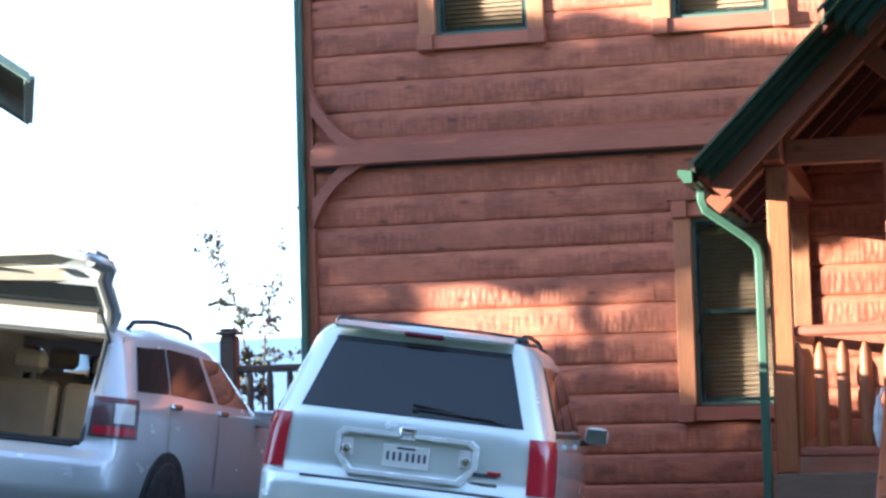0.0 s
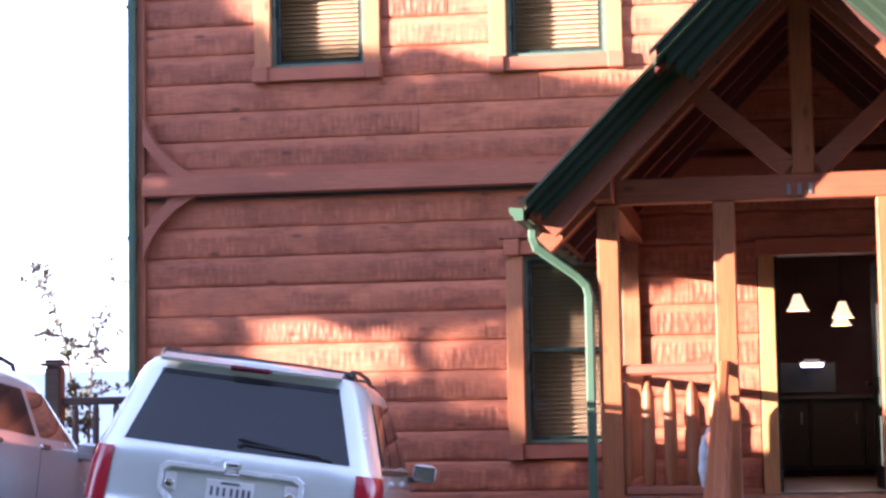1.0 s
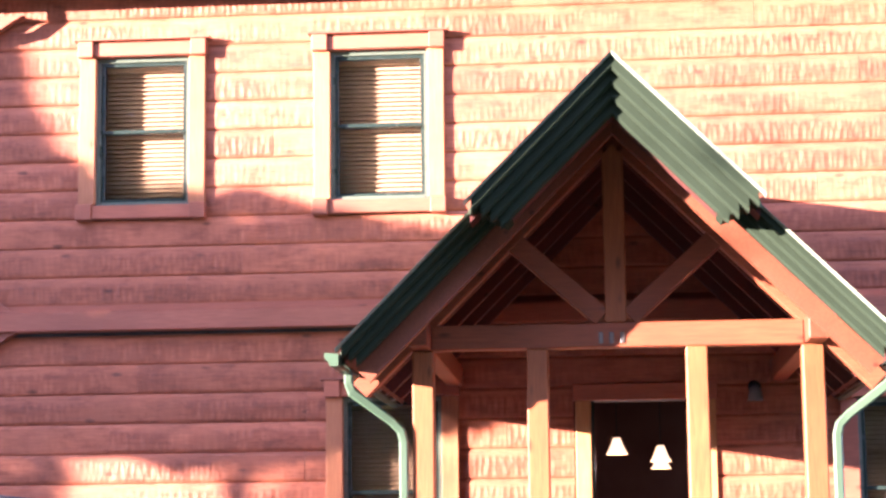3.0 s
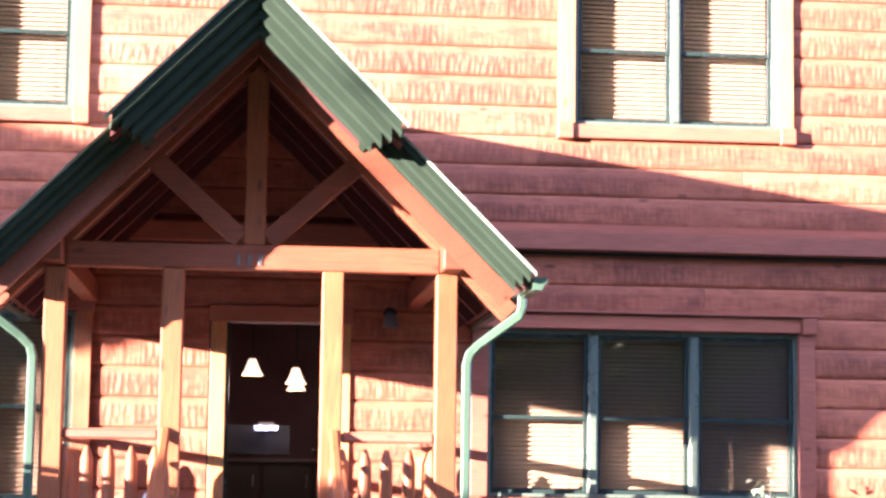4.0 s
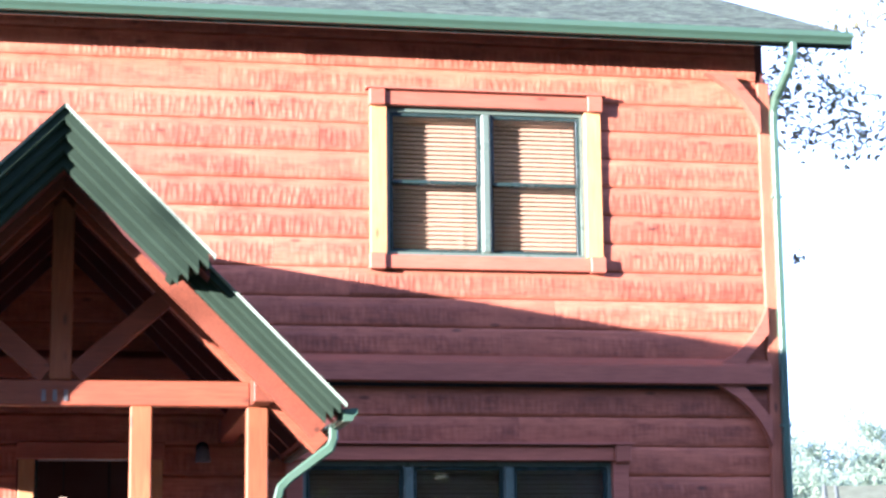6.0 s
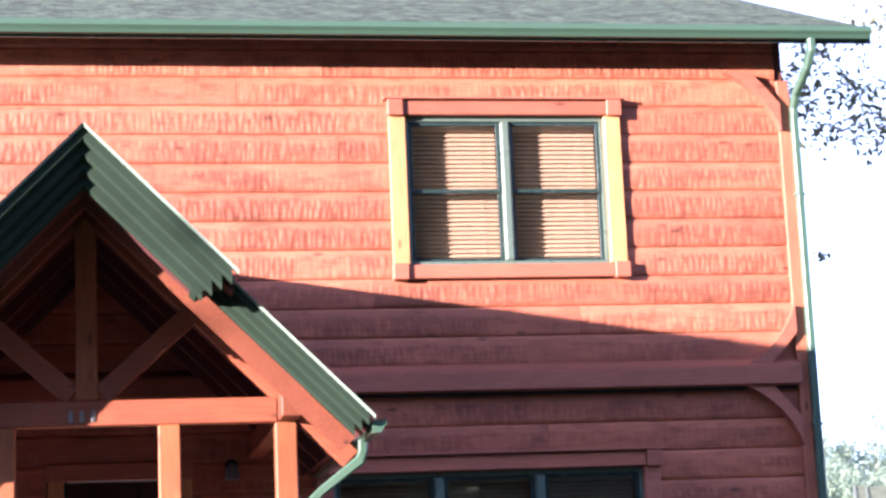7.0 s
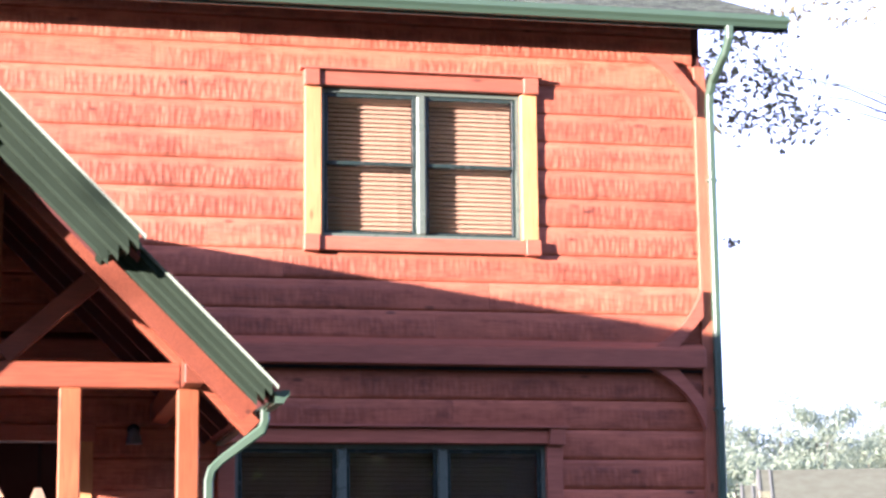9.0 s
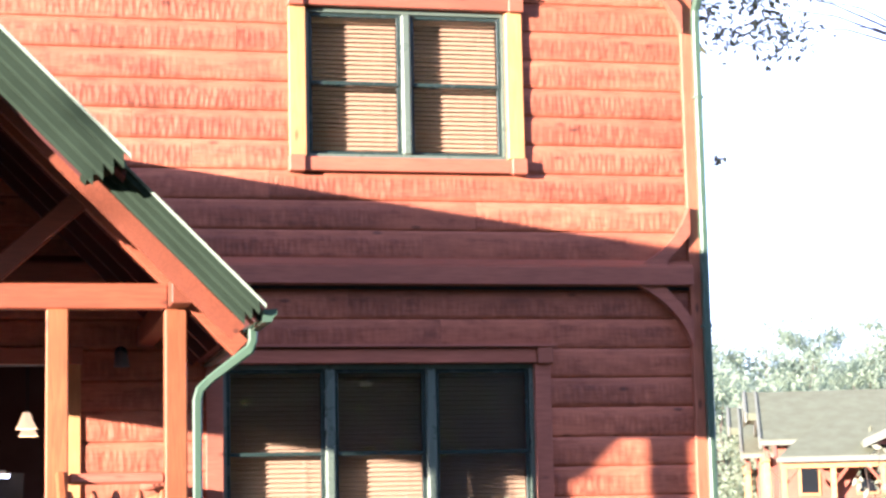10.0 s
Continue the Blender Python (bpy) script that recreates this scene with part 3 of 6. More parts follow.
def porch_deck():
    d = thing("porch_deck", "raised wooden porch deck of worn boards", "deck", (0, -1.5, DECK_Z), kind="structure")
    n = 23
    bm = bmesh.new()
    box(bm, (-1.54, -0.068, -0.018), (1.54, 0.068, 0.018), 0.004)
    me = mesh_of("plank", bm, M_DECK)
    for i in range(n):
        o = new("plank", me)
        o.location = (0, -0.075 - i * 0.1405, DECK_Z - 0.018)
        hang(o, d)
    for y in (-0.1, -1.6, -3.2):
        bm = bmesh.new()
        box(bm, (-1.53, y - 0.02, DECK_Z - 0.24), (1.53, y + 0.02, DECK_Z - 0.04), 0.004)
        part("joist", bm, M_BAND, d)
    bm = bmesh.new()
    box(bm, (-1.54, -3.345, DECK_Z - 0.24), (1.54, -3.305, DECK_Z - 0.002), 0.005)
    part("rim_board", bm, M_DECK, d)
    for x in (-1.52, 1.52):
        for k in range(5):
            bm = bmesh.new()
            box(bm, (x - 0.015, -3.3, 0.05 + k * 0.13), (x + 0.015, -0.05, 0.17 + k * 0.13), 0.003)
            part("skirt_board", bm, M_BAND, d)
    for k in range(5):
        bm = bmesh.new()
        for u, v in ((-1.5, -0.62), (0.62, 1.5)):
            box(bm, (u, -3.30, 0.05 + k * 0.13), (v, -3.275, 0.17 + k * 0.13), 0.003)
        part("skirt_board", bm, M_BAND, d)
    st = thing("porch_steps", "wooden steps that lead down from the porch deck", "stairs", (0, -3.6, 0.2), kind="structure")
    for k in range(4):
        bm = bmesh.new()
        z = DECK_Z - 0.18 * (k + 1)
        box(bm, (-0.55, -3.36 - 0.28 * (k + 1), z - 0.04), (0.55, -3.35 - 0.28 * k, z), 0.006)
        part("tread", bm, M_DECK, st)
    for x in (-0.57, 0.57):
        bm = bmesh.new()
        beam(bm, (x, -3.33, DECK_Z - 0.16), (x, -4.55, DECK_Z - 0.16 - 0.79), 0.04, 0.24, side=(1, 0, 0))
        part("stringer", bm, M_BEAM, st)


porch_deck()


def porch_frame():
    p = thing("porch_frame", "orange-stained timber porch frame with an open king post truss", "porch", (0, TIE_Y, DECK_Z), kind="structure")
    for x in PX:
        bm = bmesh.new()
        box(bm, (x - 0.08, TIE_Y - 0.08, DECK_Z), (x + 0.08, TIE_Y + 0.08, 3.025), 0.01)
        part("post", bm, M_POST, p)
    bm = bmesh.new()
    box(bm, (-1.38, TIE_Y - 0.07, 3.027), (1.38, TIE_Y + 0.07, 3.212), 0.008)
    part("tie_beam", bm, M_BEAM, p)
    for s in (-1, 1):
        bm = bmesh.new()
        box(bm, (s * 1.455 - 0.072, TIE_Y - 0.40, 3.03), (s * 1.455 + 0.072, 0.0, 3.222), 0.008)
        part("plate", bm, M_RAKE, p)
        bm = bmesh.new()
        beam(bm, (s * 0.10, TIE_Y, 3.255), (s * 0.92, TIE_Y, 3.985), 0.12, 0.15)
        part("strut", bm, M_BEAM, p)
        bm = bmesh.new()
        # principal rafter under the roof
        beam(bm, (s * 1.92, TIE_Y, 2.74), (s * 0.02, TIE_Y, 4.64), 0.13, 0.15)
        part("principal_rafter", bm, M_BEAM, p)
    bm = bmesh.new()
    box(bm, (-0.08, TIE_Y - 0.065, 3.214), (0.08, TIE_Y + 0.065, 4.56), 0.008)
    part("king_post", bm, M_POST, p)


porch_frame()


def porch_roof():
    r = thing("porch_roof", "steep gabled porch roof with stepped green fascia and red soffit", "roof", (0, -2, RIDGE), kind="structure")
    for s in (-1, 1):
        slope = lambda d, x: (s * x, RIDGE - d - x)           # d below the top, straight down
        bm = bmesh.new()
        for y0, y1, xa in ((ROOF_Y + 0.01, -0.0, EDGE_X), (PROW_Y + 0.01, ROOF_Y + 0.01, 1.015)):
            prism(bm, [slope(0, 0), slope(0, xa), slope(0.045, xa), slope(0.045, 0)], 1, y0, y1)
        part("shingle_slope", bm, M_SHINGLE, r)
        # boards in the darkened soffit colour, which deepens the gable's shade
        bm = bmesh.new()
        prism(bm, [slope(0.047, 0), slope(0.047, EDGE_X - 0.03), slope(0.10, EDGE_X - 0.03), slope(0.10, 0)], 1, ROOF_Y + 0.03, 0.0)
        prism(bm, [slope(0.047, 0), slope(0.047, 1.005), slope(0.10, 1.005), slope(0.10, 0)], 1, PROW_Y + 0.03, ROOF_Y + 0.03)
        part("roof_boards", bm, M_SOFFIT_SHADED, r)
        # moulded fascia: hollow steps that lean out towards the top
        def moulded(y, outline, xa, xb, cut):
            """outline: (distance below the top, distance out in front)."""
            for name, ring in outline:
                bm = bmesh.new()
                ends = []
                back = cut * (ring[0][0] * 0.35 + ring[2][0] * 0.65)
                for x in (xa, xb):
                    e = x - back if x > 1.0 else x
                    ends.append([bm.verts.new((s * e, y - o, RIDGE - d - e)) for d, o in ring])
                n = len(ring)
                for i in range(n):
                    bm.faces.new((ends[0][i], ends[0][(i + 1) % n], ends[1][(i + 1) % n], ends[1][i]))
                bm.faces.new(ends[0])
                bm.faces.new(list(reversed(ends[1])))
                part(name, bm, M_FASCIA, r)
        def steps(n, top, low, back):
            """n upright bands, each standing proud of the one below it."""
            rise = (low - top) / n
            out = []
            for k in range(n):
                o, d0, d1 = (n - 1 - k) * back, top + k * rise, top + (k + 1) * rise
                out.append(("fascia_step", [(d0, o), (d1 - 0.022, o), (d1, o - 0.02), (d1, -0.06), (d0, -0.06)]))
            return out
        moulded(PROW_Y, steps(4, -0.012, 0.375, 0.060), 0.0, 1.02, 0.68)
        moulded(ROOF_Y, steps(3, -0.008, 0.225, 0.054), 0.80, EDGE_X, 0.6)
        for y, o, xa, xb, d in ((PROW_Y, 0.18, 0.0, 1.03, -0.034), (ROOF_Y, 0.108, 0.80, EDGE_X + 0.015, -0.028)):
            bm = bmesh.new()
            ends = [[bm.verts.new((s * x, y - b, RIDGE - a - x)) for a, b in ((d, o + 0.045), (d + 0.02, o + 0.028), (d + 0.02, o - 0.05), (d, o - 0.05))] for x in (xa, xb)]
            for k in range(4):
                bm.faces.new((ends[0][k], ends[0][(k + 1) % 4], ends[1][(k + 1) % 4], ends[1][k]))
            bm.faces.new(ends[0])
            bm.faces.new(list(reversed(ends[1])))
            part("drip_edge", bm, M_DRIP, r, "pale weathered metal roof edge")
        # boarded end of the prow
        bm = bmesh.new()
        prism(bm, [slope(0.0, 0.965), slope(0.0, 1.005), slope(0.372, 1.005 - 0.255), slope(0.372, 0.965 - 0.255)], 1, PROW_Y + 0.002, ROOF_Y - 0.01)
        part("prow_return", bm, M_FASCIA, r)
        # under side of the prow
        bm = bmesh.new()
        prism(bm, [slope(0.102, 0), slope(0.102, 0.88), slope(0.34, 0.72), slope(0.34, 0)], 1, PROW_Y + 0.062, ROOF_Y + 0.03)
        part("prow_block", bm, M_SOFFIT_SHADED, r)
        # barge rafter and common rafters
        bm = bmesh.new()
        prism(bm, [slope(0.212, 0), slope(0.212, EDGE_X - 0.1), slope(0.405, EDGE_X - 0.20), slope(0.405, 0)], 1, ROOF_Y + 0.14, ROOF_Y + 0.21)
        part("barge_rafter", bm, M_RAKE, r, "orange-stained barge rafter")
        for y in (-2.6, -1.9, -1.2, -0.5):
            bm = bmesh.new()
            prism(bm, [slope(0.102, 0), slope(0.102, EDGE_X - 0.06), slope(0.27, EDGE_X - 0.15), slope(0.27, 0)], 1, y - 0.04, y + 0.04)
            part("rafter", bm, M_SOFFIT_SHADED, r)
        bm = bmesh.new()
        prism(bm, [(s * (EDGE_X - 0.03), RIDGE - EDGE_X - 0.02), (s * (EDGE_X - 0.0), RIDGE - EDGE_X - 0.05), (s * (EDGE_X - 0.0), RIDGE - EDGE_X - 0.085), (s * (EDGE_X - 0.03), RIDGE - EDGE_X - 0.085)], 1, ROOF_Y + 0.08, -0.02)
        part("eave_board", bm, M_SASH, r)
        # gutter along the eave, open at the top
        gx, gz = EDGE_X + 0.004, RIDGE - EDGE_X - 0.015
        prof = [(0, 0), (0, -0.085), (0.06, -0.085), (0.078, -0.05), (0.1, -0.03), (0.1, 0.01), (0.086, 0.01), (0.086, -0.022), (0.064, -0.042), (0.05, -0.074), (0.01, -0.074), (0.01, 0)]
        bm = bmesh.new()
        prism(bm, [(s * (gx + a), gz + b) for a, b in prof], 1, ROOF_Y - 0.03, -0.03)
        gut = part("gutter", bm, M_GREEN, r, "green painted metal gutter")
        bm = bmesh.new()
        prism(bm, [(s * (gx + a), gz + b) for a, b in prof[:6]], 1, ROOF_Y - 0.038, ROOF_Y - 0.03)
        part("end_cap", bm, M_GREEN, gut)
        # downspout: off the gutter, back to the post and down
        bm = bmesh.new()
        x0 = s * (gx + 0.012)
        xb = s * 1.59
        sweep(bm, [(x0, -3.42, gz - 0.06), (x0, -3.42, gz - 0.15), (x0 - s * 0.02, -3.41, gz - 0.215), (xb + s * 0.09, -3.32, gz - 0.43), (xb + s * 0.02, -3.30, gz - 0.50), (xb, -3.29, gz - 0.58), (xb, -3.29, 0.25)], rect(0.066, 0.06, 0.012), side=(0, 1, 0))
        part("downspout", bm, M_GREEN, r, "green painted metal downspout")


porch_roof()


def railings():
    for s, xa, xb in ((-1, PX[0] + 0.08, PX[1] - 0.08), (1, PX[2] + 0.08, PX[3] - 0.08)):
        rl = thing("porch_railing", "stained log railing with pointed balusters between porch posts", "railing", ((xa + xb) / 2, TIE_Y, DECK_Z), "porch railings", "structure")
        bm = bmesh.new()
        box(bm, (xa, TIE_Y - 0.055, 1.76), (xb, TIE_Y + 0.055, 1.84), 0.018)
        part("top_rail", bm, M_BAND, rl)
        bm = bmesh.new()
        box(bm, (xa, TIE_Y - 0.04, 0.88), (xb, TIE_Y + 0.04, 0.95), 0.014)
        part("bottom_rail", bm, M_BAND, rl)
        for k in range(5):
            x = xa + 0.013 + 0.1655 * k
            bm = bmesh.new()
            lathe(bm, [(0.022, 0.0), (0.044, 0.06), (0.049, 0.25), (0.049, 0.62), (0.046, 0.71), (0.020, 0.785), (0.012, 0.80)], (x + random.uniform(-0.008, 0.008), TIE_Y, 0.915), 8)
            part("baluster", bm, M_POST, rl, smooth=True)
    # side railings back to the wall
    for s in (-1, 1):
        x = s * 1.46
        rl = thing("side_railing", "stained log railing along the side of the porch", "railing", (x, -1.5, DECK_Z), "porch railings", "structure")
        bm = bmesh.new()
        box(bm, (x - 0.055, TIE_Y + 0.08, 1.76), (x + 0.055, -0.06, 1.84), 0.018)
        part("top_rail", bm, M_BAND, rl)
        bm = bmesh.new()
        box(bm, (x - 0.04, TIE_Y + 0.08, 0.88), (x + 0.04, -0.06, 0.95), 0.014)
        part("bottom_rail", bm, M_BAND, rl)
        for k in range(13):
            bm = bmesh.new()
            lathe(bm, [(0.022, 0.0), (0.044, 0.06), (0.049, 0.25), (0.049, 0.62), (0.046, 0.71), (0.020, 0.785), (0.012, 0.80)], (x, TIE_Y + 0.28 + k * 0.22, 0.915), 8)
            part("baluster", bm, M_POST, rl, smooth=True)
    # handrails of the steps
    for s in (-1, 1):
        hr = thing("stair_handrail", "sloping stained timber handrail beside the porch steps", "handrail", (s * 0.6, -3.9, 0.3), "step handrails", "structure")
        bm = bmesh.new()
        beam(bm, (s * 0.615, -3.26, 1.835), (s * 0.66, -5.0, 0.655), 0.07, 0.07, 0.016, side=(1, 0, 0))
        part("rail", bm, M_POST, hr)
        bm = bmesh.new()
        box(bm, (s * 0.69 - 0.06, -5.0, -0.05), (s * 0.69 + 0.06, -4.88, 0.695), 0.014)
        part("newel", bm, M_POST, hr)
        bm = bmesh.new()
        beam(bm, (s * 0.655, -3.34, 1.615), (s * 0.76, -4.95, 0.435), 0.08, 0.045, 0.014, side=(1, 0, 0))
        part("lower_rail", bm, M_POST, hr)
        for k in range(5):
            f = (k + 0.7) / 5.6
            bm = bmesh.new()
            y, zt = -3.26 - 1.60 * f, 1.015 - 1.02 * f
            lathe(bm, [(0.018, 0.0), (0.034, 0.06), (0.036, 0.6), (0.016, 0.74)], (s * (0.60 + 0.045 * f), y, zt), 8)
            part("baluster", bm, M_POST, hr, smooth=True)


railings()


def front_door():
    x0, x1, z0, z1 = OPENINGS["door"]
    d = thing("door_1", "front doorway standing open with pale pine trim", "door", ((x0 + x1) / 2, 0, z0), kind="structure")
    for u, v in ((x0 - 0.14, x0), (x1, x1 + 0.17)):
        bm = bmesh.new()
        box(bm, (u, -0.03, z0), (v, 0.03, z1), 0.006)
        part("jamb_trim", bm, M_JAMB, d, "pale orange pine jamb trim")
    bm = bmesh.new()
    box(bm, (x0 - 0.16, -0.05, z1), (x1 + 0.19, 0.03, z1 + 0.15), 0.006)
    part("head_trim", bm, M_HEAD, d)
    for u, v in ((x0, x0 + 0.03), (x1 - 0.03, x1)):
        bm = bmesh.new()
        box(bm, (u, 0.032, z0), (v, 0.2, z1))
        part("jamb", bm, M_SASH, d)
    bm = bmesh.new()
    box(bm, (x0, -0.02, z0 - 0.01), (x1, 0.2, z0 + 0.02), 0.004)
    part("threshold", bm, M_STEEL, d, "worn metal threshold")
    # the leaf swung wide open into the room
    m = pose(x1 - 0.03, 0.2, z0 + 0.02, 0, 0, -88)
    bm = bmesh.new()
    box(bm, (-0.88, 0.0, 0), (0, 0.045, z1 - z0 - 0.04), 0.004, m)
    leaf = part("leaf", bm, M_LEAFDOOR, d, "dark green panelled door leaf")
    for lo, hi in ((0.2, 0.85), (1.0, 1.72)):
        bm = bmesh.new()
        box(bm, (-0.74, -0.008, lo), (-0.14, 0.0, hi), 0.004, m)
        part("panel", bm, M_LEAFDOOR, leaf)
    bm = bmesh.new()
    lathe(bm, [(0.008, 0), (0.012, 0.03), (0.028, 0.045), (0.024, 0.07)], (0, 0, 0), 12, m @ pose(-0.81, 0, 0.95, 90))
    part("knob", bm, M_STEEL, leaf, smooth=True)


front_door()


# ---- inside the door and on the porch ----
M_SHADE = glow("lit frosted glass shade", (1.0, 0.60, 0.25), 0.13)
M_TUBE = glow("lit white tube", (0.95, 0.97, 1.0), 0.8)
# pale stone given a near-black colour that carries the room's dimness
M_COUNTER_DIM = paint("pale stone worktop darkened for the dim room", (0.055, 0.045, 0.036), 0.35, 0.4, 9.0)
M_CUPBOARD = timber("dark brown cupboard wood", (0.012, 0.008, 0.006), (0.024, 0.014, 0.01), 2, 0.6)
M_CLOTH = paint("mottled grey cloth", (0.72, 0.72, 0.73), 0.9, 0.9, 16.0)


def pendant(x, y, z):
    p = thing("pendant_lamp", "lit pendant lamp with a flared frosted shade", "lamp", (x, y, z), "pendant lamps")
    bm = bmesh.new()
    lathe(bm, [(0.035, 0.17), (0.045, 0.15), (0.07, 0.08), (0.105, 0.01), (0.118, 0.0), (0.108, 0.002), (0.06, 0.08), (0.03, 0.165)], (x, y, z), 20)
    part("shade", bm, M_SHADE, p, "glowing warm frosted shade", smooth=True)
    bm = bmesh.new()
    sweep(bm, [(x, y, z + 0.16), (x, y, 3.44)], circle(0.006, 6), side=(1, 0, 0))
    part("stem", bm, M_DARK, p)
    bm = bmesh.new()
    lathe(bm, [(0.06, 0.0), (0.055, 0.02), (0.02, 0.03)], (x, y, 3.42), 14)
    part("canopy", bm, M_DARK, p)
    data = bpy.data.lights.new("pendant_bulb", "POINT")
    data.energy, data.color, data.shadow_soft_size = 0.6, (1.0, 0.72, 0.42), 0.05
    bulb = new("pendant_bulb", data)
    bulb.location = (x, y, z - 0.05)


pendant(0.01, 3.0, 2.545)
pendant(0.468, 3.1, 2.465)
pendant(0.515, 4.9, 2.47)


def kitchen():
    k = thing("kitchen_counter", "kitchen counter with dark brown cupboards and darkened pale worktop", "counter", (0.3, 5.6, DECK_Z))
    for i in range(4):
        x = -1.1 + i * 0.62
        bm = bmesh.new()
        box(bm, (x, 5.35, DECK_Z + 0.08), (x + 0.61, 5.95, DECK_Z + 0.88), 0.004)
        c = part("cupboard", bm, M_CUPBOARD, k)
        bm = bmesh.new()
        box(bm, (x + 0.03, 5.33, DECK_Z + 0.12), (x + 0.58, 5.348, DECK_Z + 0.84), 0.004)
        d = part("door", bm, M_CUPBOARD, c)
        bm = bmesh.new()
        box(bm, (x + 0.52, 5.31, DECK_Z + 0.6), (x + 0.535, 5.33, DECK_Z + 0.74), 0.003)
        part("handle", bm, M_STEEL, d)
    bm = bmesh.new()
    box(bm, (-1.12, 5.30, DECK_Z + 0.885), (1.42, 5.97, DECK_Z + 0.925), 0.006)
    part("worktop", bm, M_COUNTER_DIM, k)
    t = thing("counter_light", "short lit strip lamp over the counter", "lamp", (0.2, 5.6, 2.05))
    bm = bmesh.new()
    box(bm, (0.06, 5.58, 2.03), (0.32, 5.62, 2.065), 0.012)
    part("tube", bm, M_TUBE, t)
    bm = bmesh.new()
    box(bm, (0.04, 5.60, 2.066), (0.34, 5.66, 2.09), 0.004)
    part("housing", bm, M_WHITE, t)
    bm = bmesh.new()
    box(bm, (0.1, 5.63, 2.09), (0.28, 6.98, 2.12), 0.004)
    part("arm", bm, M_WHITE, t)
    sp = thing("splash_panel", "pale tiled panel darkened for the dim back wall", "panel", (0.1, 6.98, 1.9))
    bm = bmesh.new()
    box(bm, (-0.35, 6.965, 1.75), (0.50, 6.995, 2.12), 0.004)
    part("panel", bm, M_COUNTER_DIM, sp)


kitchen()


def sconce():
    s = thing("wall_sconce", "unlit grey lantern on the porch wall", "lamp", (1.24, -0.05, 2.94))
    bm = bmesh.new()
    lathe(bm, [(0.055, 0.0), (0.06, 0.01), (0.02, 0.03)], (0, 0, 0), 14, pose(1.24, -0.001, 2.98, 90))
    part("back_plate", bm, M_DARK, s)
    bm = bmesh.new()
    sweep(bm, [(1.24, -0.02, 2.98), (1.24, -0.08, 3.02), (1.24, -0.10, 3.0)], circle(0.01, 8), side=(1, 0, 0))
    part("arm", bm, M_DARK, s)
    bm = bmesh.new()
    lathe(bm, [(0.02, 0.14), (0.05, 0.11), (0.068, 0.02), (0.07, 0.0), (0.055, 0.01), (0.03, 0.10)], (1.24, -0.10, 2.85), 16)
    part("shade", bm, M_SMOKE, s, "grey frosted glass shade", smooth=True)


sconce()


def house_sign():
    s = thing("house_sign", "small pale metal characters on the tie beam", "sign", (-0.03, TIE_Y - 0.075, 3.09))
    # plain upright bars stand for the characters
    for i, x in enumerate((-0.115, -0.035, 0.045)):
        bm = bmesh.new()
        box(bm, (x - 0.016, TIE_Y - 0.08, 3.055), (x + 0.016, TIE_Y - 0.0705, 3.14), 0.004)
        part("bar", bm, M_STEEL, s)


house_sign()


def bag():
    b = thing("cloth_bundle", "crumpled grey and white bundle hung by the step handrail", "bag", (-0.80, -3.42, 1.115))
    bm = bmesh.new()
    bmesh.ops.create_icosphere(bm, subdivisions=3, radius=1)
    for v in bm.verts:
        n = noise.noise(v.co * 2.3) * 0.35 + noise.noise(v.co * 6) * 0.12
        top = smooth_step(-0.2, 1.0, v.co.z)
        v.co = Vector((-0.775 + v.co.x * (0.042 - 0.012 * top) * (1 + n), -3.44 + v.co.y * 0.06 * (1 + n), 1.125 + v.co.z * 0.19 * (1 + 0.3 * n)))
    part("bundle", bm, M_CLOTH, b, smooth=True)
    bm = bmesh.new()
    sweep(bm, [(-0.77, -3.42, 1.285), (-0.74, -3.38, 1.365), (-0.70, -3.34, 1.355)], circle(0.012, 6), side=(0, 1, 0))
    part("strap", bm, M_WHITE, b)


bag()


# ---- parked cars ----
def car_paint(name, colour):
    m, nt, p, _ = shader(name)
    flake = spot(nt, 900, detail=1)
    dust = spot(nt, 3.0, (1, 1, 2), 5)
    c = mixed(nt, ramp(nt, flake.outputs[0], [(0.3, (0, 0, 0)), (0.7, (0.5, 0.5, 0.5))]), colour, [v * 1.15 for v in colour])
    c = mixed(nt, ramp(nt, dust.outputs[0], [(0.3, (0, 0, 0)), (0.95, (0.16, 0.16, 0.16))]), c, (0.36, 0.35, 0.33))
    nt.links.new(c, p.inputs["Base Color"])
    p.inputs["Metallic"].default_value = 0.4
    nt.links.new(ramp(nt, dust.outputs[0], [(0.2, (0.22, 0.22, 0.22)), (0.9, (0.30, 0.30, 0.30))]), p.inputs["Roughness"])
    p.inputs["Coat Weight"].default_value, p.inputs["Coat Roughness"].default_value = 0.7, 0.05
    return m


M_SILVER = car_paint("silver car paint", (0.72, 0.77, 0.76))
M_PEWTER = car_paint("grey silver car paint", (0.52, 0.53, 0.56))
M_TINT = paint("dark tinted glass", (0.012, 0.015, 0.018), 0.06, 0.1, 3.0, relief=0.0)
M_RED = paint("red lamp lens", (0.36, 0.012, 0.028), 0.12, 0.2, 20.0, coat=0.6)
M_DIMRED = paint("dark red lamp lens", (0.10, 0.006, 0.02), 0.2, 0.2, 20.0, coat=0.5)
M_CLEAR = paint("clear lamp lens", (0.62, 0.60, 0.60), 0.12, 0.3, 30.0, coat=0.6)
M_LAMP = paint("smoky lamp housing", (0.10, 0.055, 0.06), 0.15, 0.2, 20.0, coat=0.6)
M_CHROME = paint("bright chrome", (0.72, 0.73, 0.74), 0.12, 0.1, 10.0, 1.0)
M_TYRE = paint("black rubber tyre", (0.02, 0.02, 0.021), 0.8, 0.3, 12.0)
M_BRIGHT = paint("bright silver moulding", (0.80, 0.83, 0.83), 0.25, 0.1, 8.0, 0.15, 0.5)
